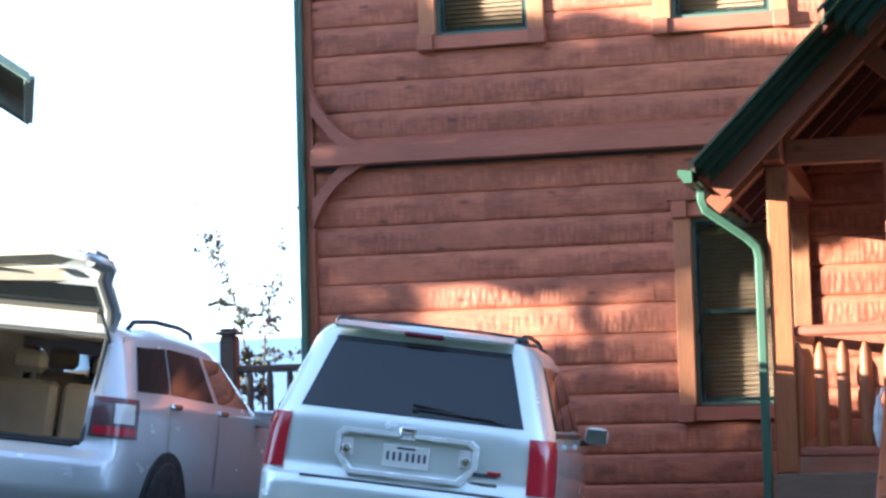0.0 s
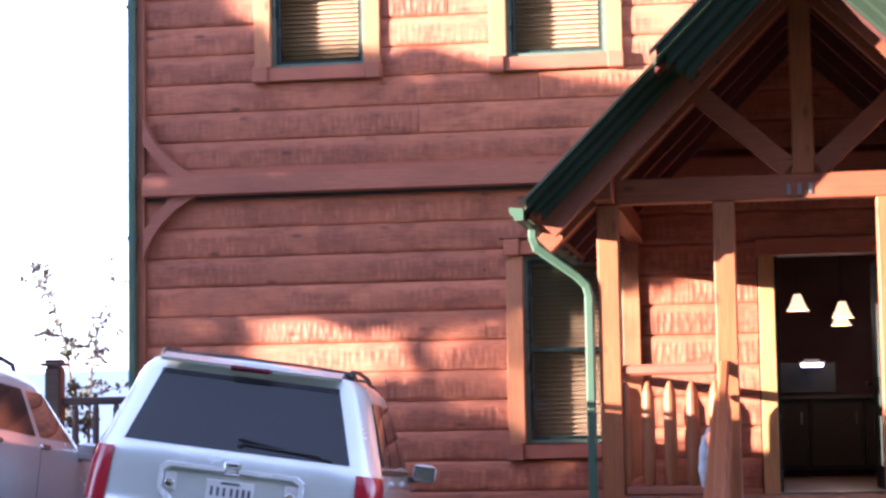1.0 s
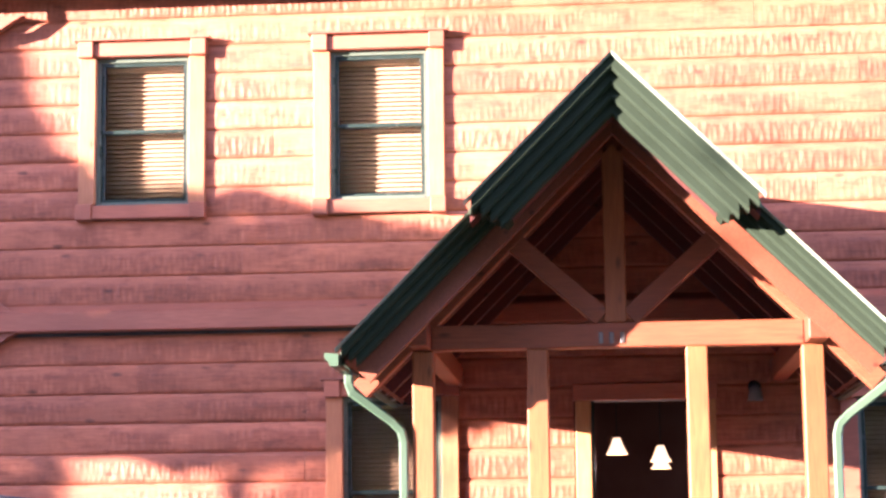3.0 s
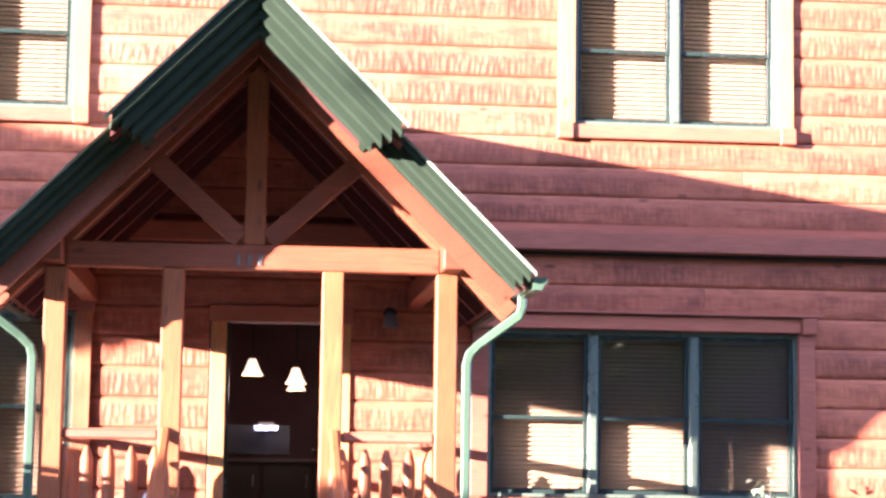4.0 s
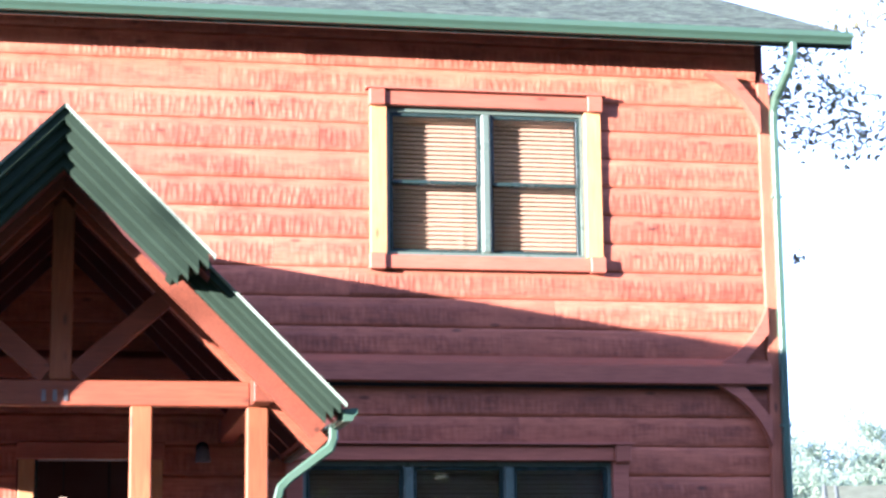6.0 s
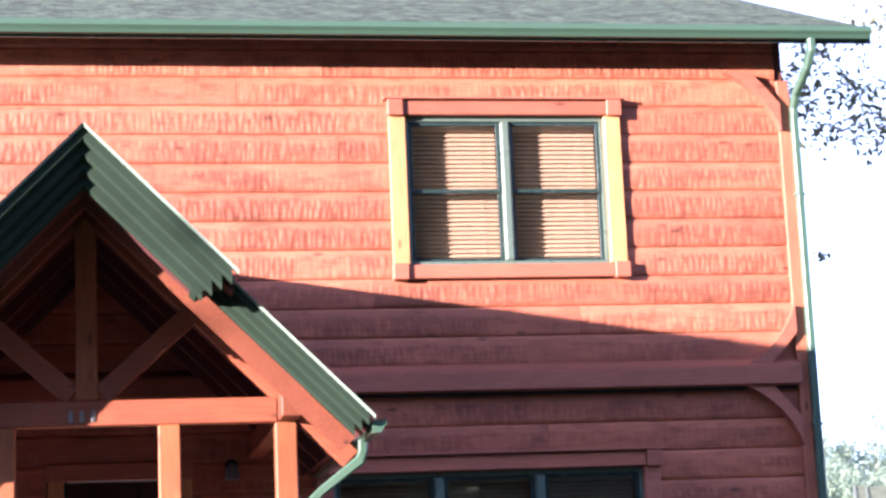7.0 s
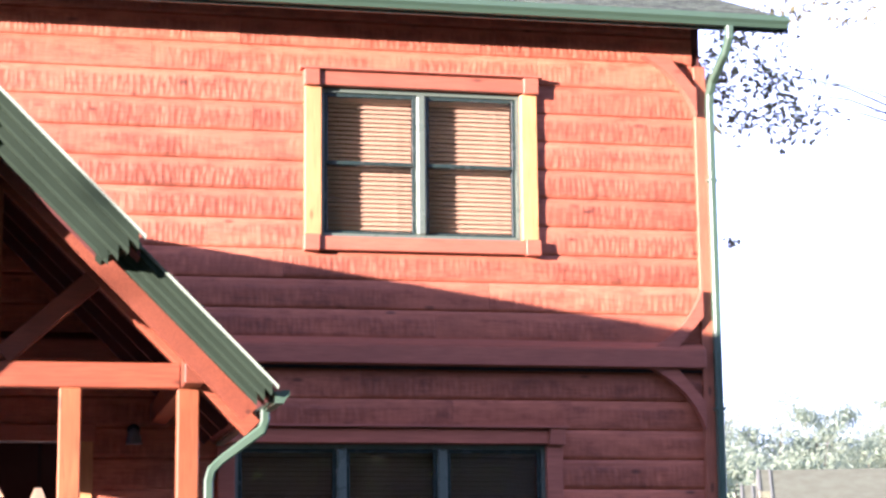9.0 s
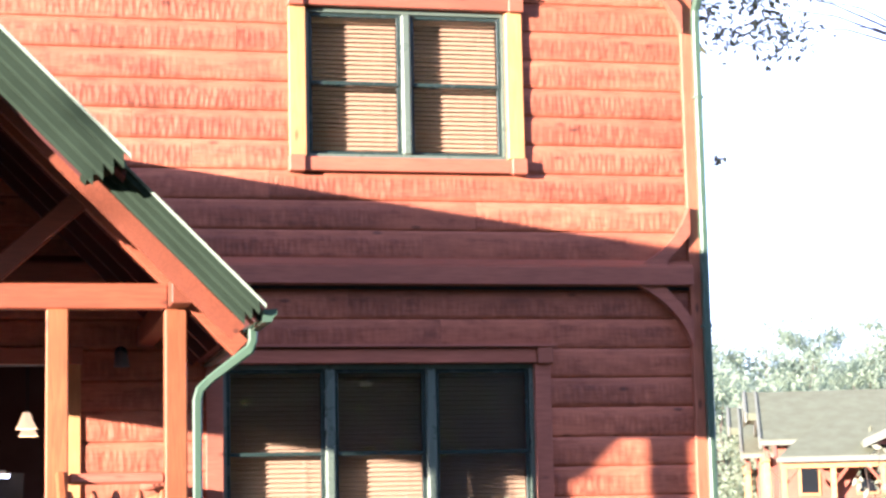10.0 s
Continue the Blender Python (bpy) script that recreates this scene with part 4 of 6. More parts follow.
M_SIDEGLASS = paint("dark side glass", (0.014, 0.015, 0.016), 0.08, 0.1, 3.0, relief=0.0)
M_SIDEGLASS.node_tree.nodes["Principled BSDF"].inputs["Specular IOR Level"].default_value = 0.22
M_BEIGE = paint("beige cloth seat", (0.3, 0.264, 0.21), 0.9, 0.3, 6.0)
M_CARGLASS = pane_glass("clear car glass", (0.72, 0.76, 0.74), ior=1.2)
M_TRIM = paint("tan plastic trim", (0.55, 0.49, 0.40), 0.55, 0.25, 5.0)
M_PLATE = paint("white number plate", (0.72, 0.72, 0.72), 0.45, 0.15, 8.0)
M_INK = paint("dark print", (0.05, 0.055, 0.09), 0.5, 0.1, 9.0)


def catmull(p0, p1, p2, p3, t):
    return 0.5 * ((2 * p1) + (p2 - p0) * t + (2 * p0 - 5 * p1 + 4 * p2 - p3) * t * t + (3 * p1 - p0 - 3 * p2 + p3) * t ** 3)


class Shell:
    """One half of a car's skin: rows of points, level by level from the sill up, each from the tail round to the nose."""
    def __init__(self, levels):
        self.g = [[Vector(p) for p in row] for row in levels]
        self.n, self.m = len(self.g), len(self.g[0])

    def at(self, u, v):
        i = max(0, min(self.n - 2, int(math.floor(v))))
        j = max(0, min(self.m - 2, int(math.floor(u))))
        tv, tu = v - i, u - j

        def row(k):
            r = self.g[max(0, min(self.n - 1, k))]
            prev = r[j - 1] if j else Vector((-r[1].x, r[1].y, r[1].z))
            nxt = r[j + 2] if j + 2 < self.m else Vector((-r[self.m - 2].x, r[self.m - 2].y, r[self.m - 2].z))
            return catmull(prev, r[j], r[j + 1], nxt, tu)
        rows = [row(k) for k in (i - 1, i, i + 1, i + 2)]
        if i == 0:
            rows[0] = rows[1] * 2 - rows[2]
        if i + 2 >= self.n:
            rows[3] = rows[2] * 2 - rows[1]
        # straighter up and down, so that creases stay crisp
        c = catmull(*rows, tv)
        return c.lerp(rows[1].lerp(rows[2], tv), 0.6)

    def out(self, u, v):
        e = 0.03
        a = self.at(min(self.m - 1, u + e), v) - self.at(max(0, u - e), v)
        b = self.at(u, min(self.n - 1, v + e)) - self.at(u, max(0, v - e))
        return a.cross(b).normalized()

    def patch(self, bm, u0, u1, v0, v1, nu, nv, lift=0.0, flip=1, m=None, top=None):
        rows = []
        for i in range(nv + 1):
            v = v0 + (v1 - v0) * i / nv
            r = []
            for j in range(nu + 1):
                fu, fv = j / nu, i / nv
                u = u0 + ((u1 if top is None else u1 + (top - u1) * fv) - u0) * fu
                p = self.at(u, v) + self.out(u, v) * lift
                p.x *= flip
                r.append(bm.verts.new(m @ p))
            rows.append(r)
        out = []
        for r, q in zip(rows, rows[1:]):
            for j in range(nu):
                out.append(bm.faces.new((r[j], r[j + 1], q[j + 1], q[j])))
        return rows


def skin(sh, m, material, parent, hole=None, steps=(4, 3), name="body"):
    """The whole skin as one mesh, both halves, with a roof across and an opening left where hole says so."""
    bm = bmesh.new()
    nu, nv = (sh.m - 1) * steps[0], (sh.n - 1) * steps[1]
    for flip in (-1, 1):
        rows = [[None] * (nu + 1) for _ in range(nv + 1)]
        for i in range(nv + 1):
            for j in range(nu + 1):
                p = sh.at(j / steps[0], i / steps[1])
                rows[i][j] = bm.verts.new(m @ Vector((p.x * flip, p.y, p.z)))
        for i in range(nv):
            for j in range(nu):
                if hole and hole((j + 0.5) / steps[0], (i + 0.5) / steps[1]):
                    continue
                bm.faces.new((rows[i][j], rows[i][j + 1], rows[i + 1][j + 1], rows[i + 1][j]))
        # roof: from the top edge to the centre line, gently crowned
        k = 5
        centre = []
        for j in range(nu + 1):
            p = sh.at(j / steps[0], sh.n - 1)
            strip = []
            for q in range(k + 1):
                f = q / k
                strip.append(bm.verts.new(m @ Vector((p.x * flip * (1 - f), p.y, p.z + 0.045 * (1 - (1 - f) ** 2) * min(1, abs(p.x) / 0.5)))))
            centre.append(strip)
        for a, b in zip(centre, centre[1:]):
            for q in range(k):
                bm.faces.new((a[q], b[q], b[q + 1], a[q + 1]))
    bmesh.ops.remove_doubles(bm, verts=bm.verts, dist=0.002)
    bmesh.ops.dissolve_degenerate(bm, edges=bm.edges, dist=0.001)
    return part(name, bm, material, parent, smooth=True)


def wheel(parent, m, x, y, r=0.36, s=1):
    base = m @ pose(x, y, r, 0, 90 * s, 0)
    bm = bmesh.new()
    lathe(bm, [(r * 0.62, -0.11), (r * 0.9, -0.12), (r, -0.09), (r, 0.09), (r * 0.9, 0.115), (r * 0.64, 0.105)], (0, 0, 0), 28, base)
    t = part("wheel", bm, M_TYRE, parent, "black tyre on a light alloy wheel", smooth=True)
    bm = bmesh.new()
    lathe(bm, [(0.05, 0.09), (0.06, 0.10), (r * 0.2, 0.085), (r * 0.22, 0.05), (r * 0.58, 0.06), (r * 0.64, 0.10), (r * 0.66, 0.08), (r * 0.6, 0.0)], (0, 0, 0), 28, base)
    part("rim", bm, M_STEEL, t, smooth=True)
    for i in range(5):
        bm = bmesh.new()
        box(bm, (r * 0.12, -0.03, 0.06), (r * 0.62, 0.03, 0.095), 0.01, base @ pose(0, 0, 0, 0, 0, 72 * i))
        part("spoke", bm, M_STEEL, t)


def mirror(parent, m, s, x, y, z, material):
    bm = bmesh.new()
    t = bmesh.new()
    bmesh.ops.create_icosphere(t, subdivisions=3, radius=1)
    for v in t.verts:
        c = v.co
        c.x, c.y, c.z = [math.copysign(abs(q) ** 0.6, q) for q in c]
        v.co = Vector((s * (x + 0.10) + c.x * 0.095, y + c.y * 0.07 + (0.02 if c.y > 0 else 0) * c.y, z + c.z * 0.072))
    merge(bm, t, m)
    h = part("door_mirror", bm, material, parent, smooth=True)
    bm = bmesh.new()
    box(bm, (s * (x + 0.02), y - 0.078, z - 0.055), (s * (x + 0.18), y - 0.071, z + 0.055), 0.003, m)
    part("mirror_glass", bm, M_CHROME, h, "bright mirror glass")
    bm = bmesh.new()
    beam(bm, m @ Vector((s * (x - 0.06), y + 0.02, z - 0.07)), m @ Vector((s * (x + 0.06), y + 0.01, z - 0.05)), 0.06, 0.04)
    part("mirror_foot", bm, M_DARK, h)


def tube_along(points, r, m, n=8, squash=1.0):
    bm = bmesh.new()
    sweep(bm, [m @ Vector(p) for p in points], circle(r, n, squash), side=(0.03, 0.1, 1))
    return bm


def rounded(w, h, r, n=4):
    """A rectangle with rounded corners."""
    out = []
    for cx, cy, a0 in ((w / 2 - r, h / 2 - r, 0), (-w / 2 + r, h / 2 - r, 90), (-w / 2 + r, -h / 2 + r, 180), (w / 2 - r, -h / 2 + r, 270)):
        for i in range(n + 1):
            a = radians(a0 + 90 * i / n)
            out.append((cx + r * math.cos(a), cy + r * math.sin(a)))
    return out


def silver_suv():
    m = pose(-3.79, -5.84, 0.10) @ pose(0, 0, 0, 0, 0, 7.0) @ pose(0, 0, 0, -1.5, 0, 0) @ pose(0, 0, 0, 0, 8.2, 0)
    car = thing("silver_suv", "boxy silver sport utility vehicle parked facing the cabin", "car", m.translation)
    z = [0.30, 0.52, 0.735, 0.765, 1.06, 1.17, 1.655, 1.735]
    P = [
        [(0, .10), (.36, .10), (.72, .13), (.88, .26), (.91, .50), (.92, 1.1), (.92, 2.1), (.92, 3.0), (.91, 3.9), (.80, 4.5), (0, 4.7)],
        [(0, .0), (.40, .0), (.76, .03), (.93, .15), (.965, .50), (.97, 1.1), (.975, 2.1), (.975, 3.0), (.965, 3.9), (.82, 4.6), (0, 4.77)],
        [(0, .01), (.40, .01), (.76, .04), (.93, .16), (.965, .50), (.975, 1.1), (.98, 2.1), (.98, 3.0), (.965, 3.9), (.82, 4.6), (0, 4.77)],
        [(0, .085), (.40, .085), (.76, .10), (.925, .18), (.965, .50), (.975, 1.1), (.98, 2.1), (.98, 3.0), (.965, 3.9), (.82, 4.6), (0, 4.76)],
        [(0, .11), (.40, .11), (.75, .125), (.905, .21), (.95, .50), (.965, 1.1), (.97, 2.1), (.965, 3.0), (.94, 3.9), (.78, 4.5), (0, 4.68)],
        [(0, .135), (.39, .135), (.735, .15), (.875, .24), (.925, .50), (.94, 1.1), (.945, 2.1), (.93, 2.95), (.80, 3.45), (.5, 3.62), (0, 3.7)],
        [(0, .36), (.34, .36), (.625, .375), (.725, .46), (.765, .72), (.775, 1.2), (.77, 2.0), (.74, 2.5), (.62, 2.72), (.35, 2.82), (0, 2.86)],
        [(0, .38), (.33, .38), (.57, .40), (.655, .50), (.69, .75), (.70, 1.2), (.70, 2.0), (.66, 2.4), (.55, 2.58), (.3, 2.66), (0, 2.70)],
    ]
    dz = {(4, 8): -0.06, (4, 9): -0.16, (4, 10): -0.12, (5, 8): -0.03, (5, 9): -0.05, (5, 10): -0.05}
    sh = Shell([[(x, y, z[i] + dz.get((i, j), 0)) for j, (x, y) in enumerate(row)] for i, row in enumerate(P)])
    skin(sh, m, M_SILVER, car)
    # rear glass
    bm = bmesh.new()
    for f in (-1, 1):
        sh.patch(bm, 0, 1.98, 5.04, 5.96, 8, 6, 0.006, f, m, top=1.80)
    bmesh.ops.remove_doubles(bm, verts=bm.verts, dist=0.002)
    glass = part("rear_window", bm, M_TINT, car, "dark tinted rear window", smooth=True)
    bm = bmesh.new()
    for f in (-1, 1):
        sh.patch(bm, 0, 1.80, 5.955, 6.06, 8, 2, 0.012, f, m)
    part("top_seal", bm, M_DARK, glass, smooth=True)
    # side glass, three lights a side
    for f in (-1, 1):
        for u0, u1, nm in ((3.75, 4.72, "quarter_window"), (4.86, 5.85, "rear_door_window"), (5.97, 6.9, "front_door_window")):
            bm = bmesh.new()
            sh.patch(bm, u0, u1, 5.08, 5.90, 6, 5, 0.006, f, m)
            part(nm, bm, M_TINT, car, "dark tinted side window", smooth=True)
        bm = bmesh.new()
        sh.patch(bm, 3.7, 6.95, 4.90, 5.04, 14, 1, 0.007, f, m)
        part("belt_trim", bm, M_DARK, car, smooth=True)
        # tail lamp round the corner
        bm = bmesh.new()
        sh.patch(bm, 2.12, 3.5, 3.05, 4.72, 8, 8, 0.012, f, m)
        part("tail_lamp", bm, M_RED, car, "tall red tail lamp", smooth=True)
        for u in (4.78, 5.9):
            bm = bmesh.new()
            p = sh.at(u - 0.12, 4.35)
            box(bm, (-0.012, -0.09, -0.018), (0.022, 0.09, 0.018), 0.012, m @ Matrix.Translation((f * p.x, p.y, p.z)))
            part("door_handle", bm, M_SILVER, car)
        mirror(car, m, f, 0.96, 2.98, 1.19, M_SILVER)
        # roof rails
        bm = tube_along([(f * 0.62, 0.52, 1.755), (f * 0.625, 0.58, 1.795), (f * 0.625, 1.0, 1.815), (f * 0.62, 1.8, 1.815), (f * 0.605, 2.3, 1.80), (f * 0.595, 2.42, 1.75)], 0.016, m)
        rail = part("roof_rail", bm, M_DARK, car, "black roof rail", smooth=True)
        for y in (0.66, 2.34):
            bm = bmesh.new()
            box(bm, (f * 0.62 - 0.03, y - 0.09, 1.735), (f * 0.62 + 0.03, y + 0.09, 1.79), 0.015, m)
            part("rail_foot", bm, M_DARK, rail)
    for y in (0.95, 2.05):
        bm = tube_along([(-0.62, y, 1.80), (-0.3, y, 1.812), (0.3, y, 1.812), (0.62, y, 1.80)], 0.011, m)
        part("cross_bar", bm, M_DARK, car, "black roof cross bar", smooth=True)
    # spoiler lip with the high brake lamp
    bm = bmesh.new()
    prism(bm, [(0.30, 1.715), (0.285, 1.735), (0.42, 1.775), (0.60, 1.782), (0.60, 1.75), (0.40, 1.735)], 0, -0.59, 0.59, m)
    part("roof_spoiler", bm, M_SILVER, car)
    bm = bmesh.new()
    box(bm, (-0.135, 0.272, 1.70), (0.135, 0.31, 1.737), 0.012, m)
    part("high_brake_lamp", bm, M_DIMRED, car, "dark red high brake lamp")
    # number plate recess with its bright surround
    bm = bmesh.new()
    shape = [(-0.42, 0.145), (0.42, 0.145), (0.465, 0.11), (0.465, -0.03), (0.37, -0.15), (-0.37, -0.15), (-0.465, -0.03), (-0.465, 0.11)]
    loops = [([(x * f, zz * g) for x, zz in shape], y) for f, g, y in ((1.0, 1.0, 0.1), (0.985, 0.97, 0.058), (0.93, 0.80, 0.058), (0.90, 0.74, 0.094))]
    made = [[bm.verts.new(m @ Vector((x, y, 0.935 + zz))) for x, zz in ring] for ring, y in loops]
    for r, q in zip(made, made[1:]):
        for i in range(len(r)):
            bm.faces.new((r[i], r[(i + 1) % len(r)], q[(i + 1) % len(r)], q[i]))
    bmesh.ops.remove_doubles(bm, verts=bm.verts, dist=0.001)
    part("plate_surround", bm, M_BRIGHT, car, "silver surround of the number plate")
    bm = bmesh.new()
    prism(bm, [(-0.41, 1.03), (0.41, 1.03), (0.41, 0.92), (0.33, 0.83), (-0.33, 0.83), (-0.41, 0.92)], 1, 0.093, 0.099, m)
    part("recess", bm, M_SILVER, car)
    for f in (-1, 1):
        bm = bmesh.new()
        box(bm, (f * 0.385 - 0.042, 0.07, 0.895), (f * 0.385 + 0.042, 0.094, 1.015), 0.014, m)
        lens = part("reversing_lamp", bm, M_CLEAR, car, "clear reversing lamp")
        bm = bmesh.new()
        lathe(bm, [(0.030, 0.0), (0.034, 0.008), (0.022, 0.012), (0.008, 0.006)], (0, 0, 0), 12, m @ Matrix.Translation((f * 0.385, 0.07, 0.945)) @ pose(0, 0, 0, 90))
        part("reflector", bm, M_CHROME, lens, smooth=True)
    bm = bmesh.new()
    box(bm, (-0.152, 0.082, 0.855), (0.152, 0.09, 1.0), 0.006, m)
    plate = part("number_plate", bm, M_PLATE, car, "white number plate with dark bars")
    for x in (-0.115, -0.075, -0.035, 0.012, 0.05, 0.088, 0.124):
        bm = bmesh.new()
        box(bm, (x - 0.008, 0.0785, 0.90), (x + 0.008, 0.0815, 0.955), 0.0, m)
        part("bar", bm, M_INK, plate)
    bm = bmesh.new()
    box(bm, (-0.06, 0.0785, 0.975), (0.06, 0.0815, 0.988), 0.0, m)
    part("bar", bm, M_INK, plate)
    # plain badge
    bm = bmesh.new()
    box(bm, (-0.045, 0.05, 1.05), (-0.03, 0.066, 1.11), 0.004, m)
    box(bm, (0.03, 0.05, 1.05), (0.045, 0.066, 1.11), 0.004, m)
    box(bm, (-0.03, 0.052, 1.07), (0.03, 0.066, 1.086), 0.004, m)
    box(bm, (-0.055, 0.064, 1.038), (0.055, 0.115, 1.12), 0.01, m)
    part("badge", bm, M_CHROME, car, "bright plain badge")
    bm = bmesh.new()
    box(bm, (0.44, 0.088, 0.86), (0.60, 0.094, 0.885), 0.002, m)
    part("sticker", bm, M_INK, car, "small dark blue sticker")
    bm = bmesh.new()
    box(bm, (0.53, 0.086, 0.875), (0.62, 0.0915, 0.90), 0.002, m)
    part("sticker", bm, M_RED, car, "small red sticker")
    bm = bmesh.new()
    box(bm, (0.42, 0.09, 0.80), (0.60, 0.096, 0.825), 0.002, m)
    part("emblem", bm, M_CHROME, car, "bright lettering strip")
    # wiper and small marks on the rear window
    bm = bmesh.new()
    a, b = sh.at(0.05, 5.16), sh.at(1.35, 5.10)
    beam(bm, m @ (a + Vector((-0.02, -0.02, 0.0))), m @ (b + Vector((0.02, -0.02, 0.01))), 0.012, 0.014)
    wip = part("rear_wiper", bm, M_DARK, car)
    bm = bmesh.new()
    beam(bm, m @ (sh.at(0.0, 5.22) + Vector((0.0, -0.025, 0))), m @ (sh.at(1.6, 5.07) + Vector((0.0, -0.012, 0.0))), 0.008, 0.02)
    part("blade", bm, M_DARK, wip)
    bm = bmesh.new()
    lathe(bm, [(0.022, 0), (0.02, 0.012), (0.008, 0.018)], (0, 0, 0), 12, m @ Matrix.Translation(sh.at(0.05, 5.14) + Vector((0, -0.008, 0))) @ pose(0, 0, 0, 90))
    part("pivot", bm, M_DARK, wip)
    # bumper top pad and tow cover
    bm = bmesh.new()
    box(bm, (-0.66, 0.012, 0.737), (0.66, 0.085, 0.752), 0.006, m)
    part("step_pad", bm, M_DARK, car)
    for x, y in ((0.82, 0.95), (0.82, 3.72)):
        wheel(car, m, x, y, 0.365, 1)
        wheel(car, m, -x, y, 0.365, -1)
    bm = bmesh.new()
    box(bm, (-0.85, 0.3, 0.22), (0.85, 4.4, 0.34), 0.02, m)
    part("underbody", bm, M_DARK, car)
    # head restraint seen through the rear window
    bm = bmesh.new()
    box(bm, (0.12, 0.62, 1.27), (0.40, 0.70, 1.47), 0.03, m)
    part("head_restraint", bm, M_BEIGE, car)
    return m, sh


silver_suv()


def open_crossover():
    m = pose(-6.965, -5.347, 0.383) @ pose(0, 0, 0, 0, 0, 1.0) @ pose(0, 0, 0, -3.0, 0, 0) @ pose(0, 0, 0, 0, 7.0, 0) @ Matrix.Scale(1.055, 4)
    car = thing("open_crossover", "grey silver crossover with its tailgate raised and open", "car", m.translation)
    z = [0.28, 0.50, 0.70, 0.80, 1.08, 1.16, 1.54, 1.61]
    P = [
        [(0, .12), (.36, .12), (.70, .16), (.86, .30), (.90, .55), (.91, 1.1), (.91, 2.1), (.91, 3.0), (.90, 3.9), (.78, 4.45), (0, 4.65)],
        [(0, .0), (.38, .0), (.73, .03), (.91, .17), (.945, .50), (.955, 1.1), (.96, 2.1), (.96, 3.0), (.95, 3.9), (.80, 4.55), (0, 4.72)],
        [(0, .03), (.38, .03), (.73, .06), (.91, .20), (.95, .52), (.96, 1.1), (.965, 2.1), (.965, 3.0), (.95, 3.9), (.80, 4.55), (0, 4.72)],
        [(0, .12), (.36, .12), (.66, .13), (.90, .23), (.95, .54), (.96, 1.1), (.965, 2.1), (.965, 3.0), (.95, 3.9), (.80, 4.55), (0, 4.70)],
        [(0, .18), (.36, .18), (.66, .19), (.875, .28), (.935, .56), (.95, 1.1), (.955, 2.1), (.95, 3.0), (.92, 3.9), (.76, 4.45), (0, 4.60)],
        [(0, .22), (.36, .22), (.65, .23), (.845, .33), (.905, .60), (.925, 1.15), (.93, 2.1), (.91, 2.9), (.78, 3.35), (.5, 3.55), (0, 3.62)],
        [(0, .52), (.34, .52), (.60, .53), (.69, .62), (.735, .85), (.75, 1.3), (.74, 2.0), (.70, 2.4), (.58, 2.62), (.33, 2.72), (0, 2.76)],
        [(0, .58), (.33, .58), (.54, .59), (.61, .68), (.65, .90), (.665, 1.3), (.66, 1.95), (.61, 2.3), (.50, 2.48), (.28, 2.56), (0, 2.60)],
    ]
    dz = {(4, 8): -0.08, (4, 9): -0.20, (4, 10): -0.16, (5, 7): -0.05, (5, 8): -0.10, (5, 9): -0.10, (5, 10): -0.10, (5, 6): -0.03, (6, 5): 0.02, (7, 5): 0.03, (7, 6): 0.02}
    sh = Shell([[(x, y, z[i] + dz.get((i, j), 0)) for j, (x, y) in enumerate(row)] for i, row in enumerate(P)])
    skin(sh, m, M_PEWTER, car, hole=lambda u, v: (u < 2.0 and 3.0 < v < 6.05) or (5.12 < v < 5.87 and (3.66 < u < 4.75 or 4.88 < u < 5.77 or 5.94 < u < 6.82 or u > 7.6)), steps=(8, 6))
    for f in (-1, 1):
        for u0, u1, nm in ((3.62, 4.78, "quarter_window"), (4.84, 5.80, "rear_door_window"), (5.9, 6.85, "front_door_window")):
            bm = bmesh.new()
            sh.patch(bm, u0, u1, 5.10, 5.88, 7, 5, 0.006, f, m)
            part(nm, bm, M_CARGLASS if u0 > 5.5 else M_SIDEGLASS, car, "tinted side window", smooth=True)
        bm = bmesh.new()
        sh.patch(bm, 2.15, 3.62, 3.25, 4.72, 8, 7, 0.012, f, m)
        lamp = part("tail_lamp", bm, M_LAMP, car, "clear and red tail lamp", smooth=True)
        for v0, v1, nm, mt, ua, ub in ((3.31, 3.50, "red_band", M_RED, 2.26, 3.5), (3.58, 4.12, "clear_band", M_CLEAR, 2.75, 3.42), (3.58, 4.12, "smoke_band", M_LAMP, 2.26, 2.70), (4.2, 4.64, "red_band", M_DIMRED, 2.26, 3.35)):
            bm = bmesh.new()
            sh.patch(bm, ua, ub, v0, v1, 6, 3, 0.017, f, m)
            part(nm, bm, mt, lamp, smooth=True)
        for u in (4.95, 5.95):
            bm = bmesh.new()
            p = sh.at(u - 0.02, 4.45)
            box(bm, (-0.012, -0.10, -0.02), (0.026, 0.10, 0.02), 0.014, m @ Matrix.Translation((f * p.x, p.y, p.z)))
            part("door_handle", bm, M_CHROME, car, "bright door handle")
        for u in (4.80, 5.85):
            bm = bmesh.new()
            sh.patch(bm, u, u + 0.018, 1.2, 4.95, 1, 14, 0.002, f, m)
            part("door_gap", bm, M_DARK, car)
        mirror(car, m, f, 0.93, 2.85, 1.10, M_PEWTER)
        bm = tube_along([(f * 0.565, 0.95, 1.63), (f * 0.575, 1.02, 1.685), (f * 0.58, 1.4, 1.715), (f * 0.575, 1.9, 1.71), (f * 0.555, 2.2, 1.685), (f * 0.54, 2.3, 1.63)], 0.02, m)
        part("roof_rail", bm, M_DARK, car, "dark roof rail", smooth=True)
        for yy in (0.98, 3.80):
            bm = bmesh.new()
            ring = [(yy + 0.43 * math.cos(math.pi * k / 16), 0.37 + 0.43 * math.sin(math.pi * k / 16)) for k in range(17)]
            prism(bm, ring + [(yy - 0.43, 0.24), (yy + 0.43, 0.24)], 0, f * 0.90, f * 0.968, m)
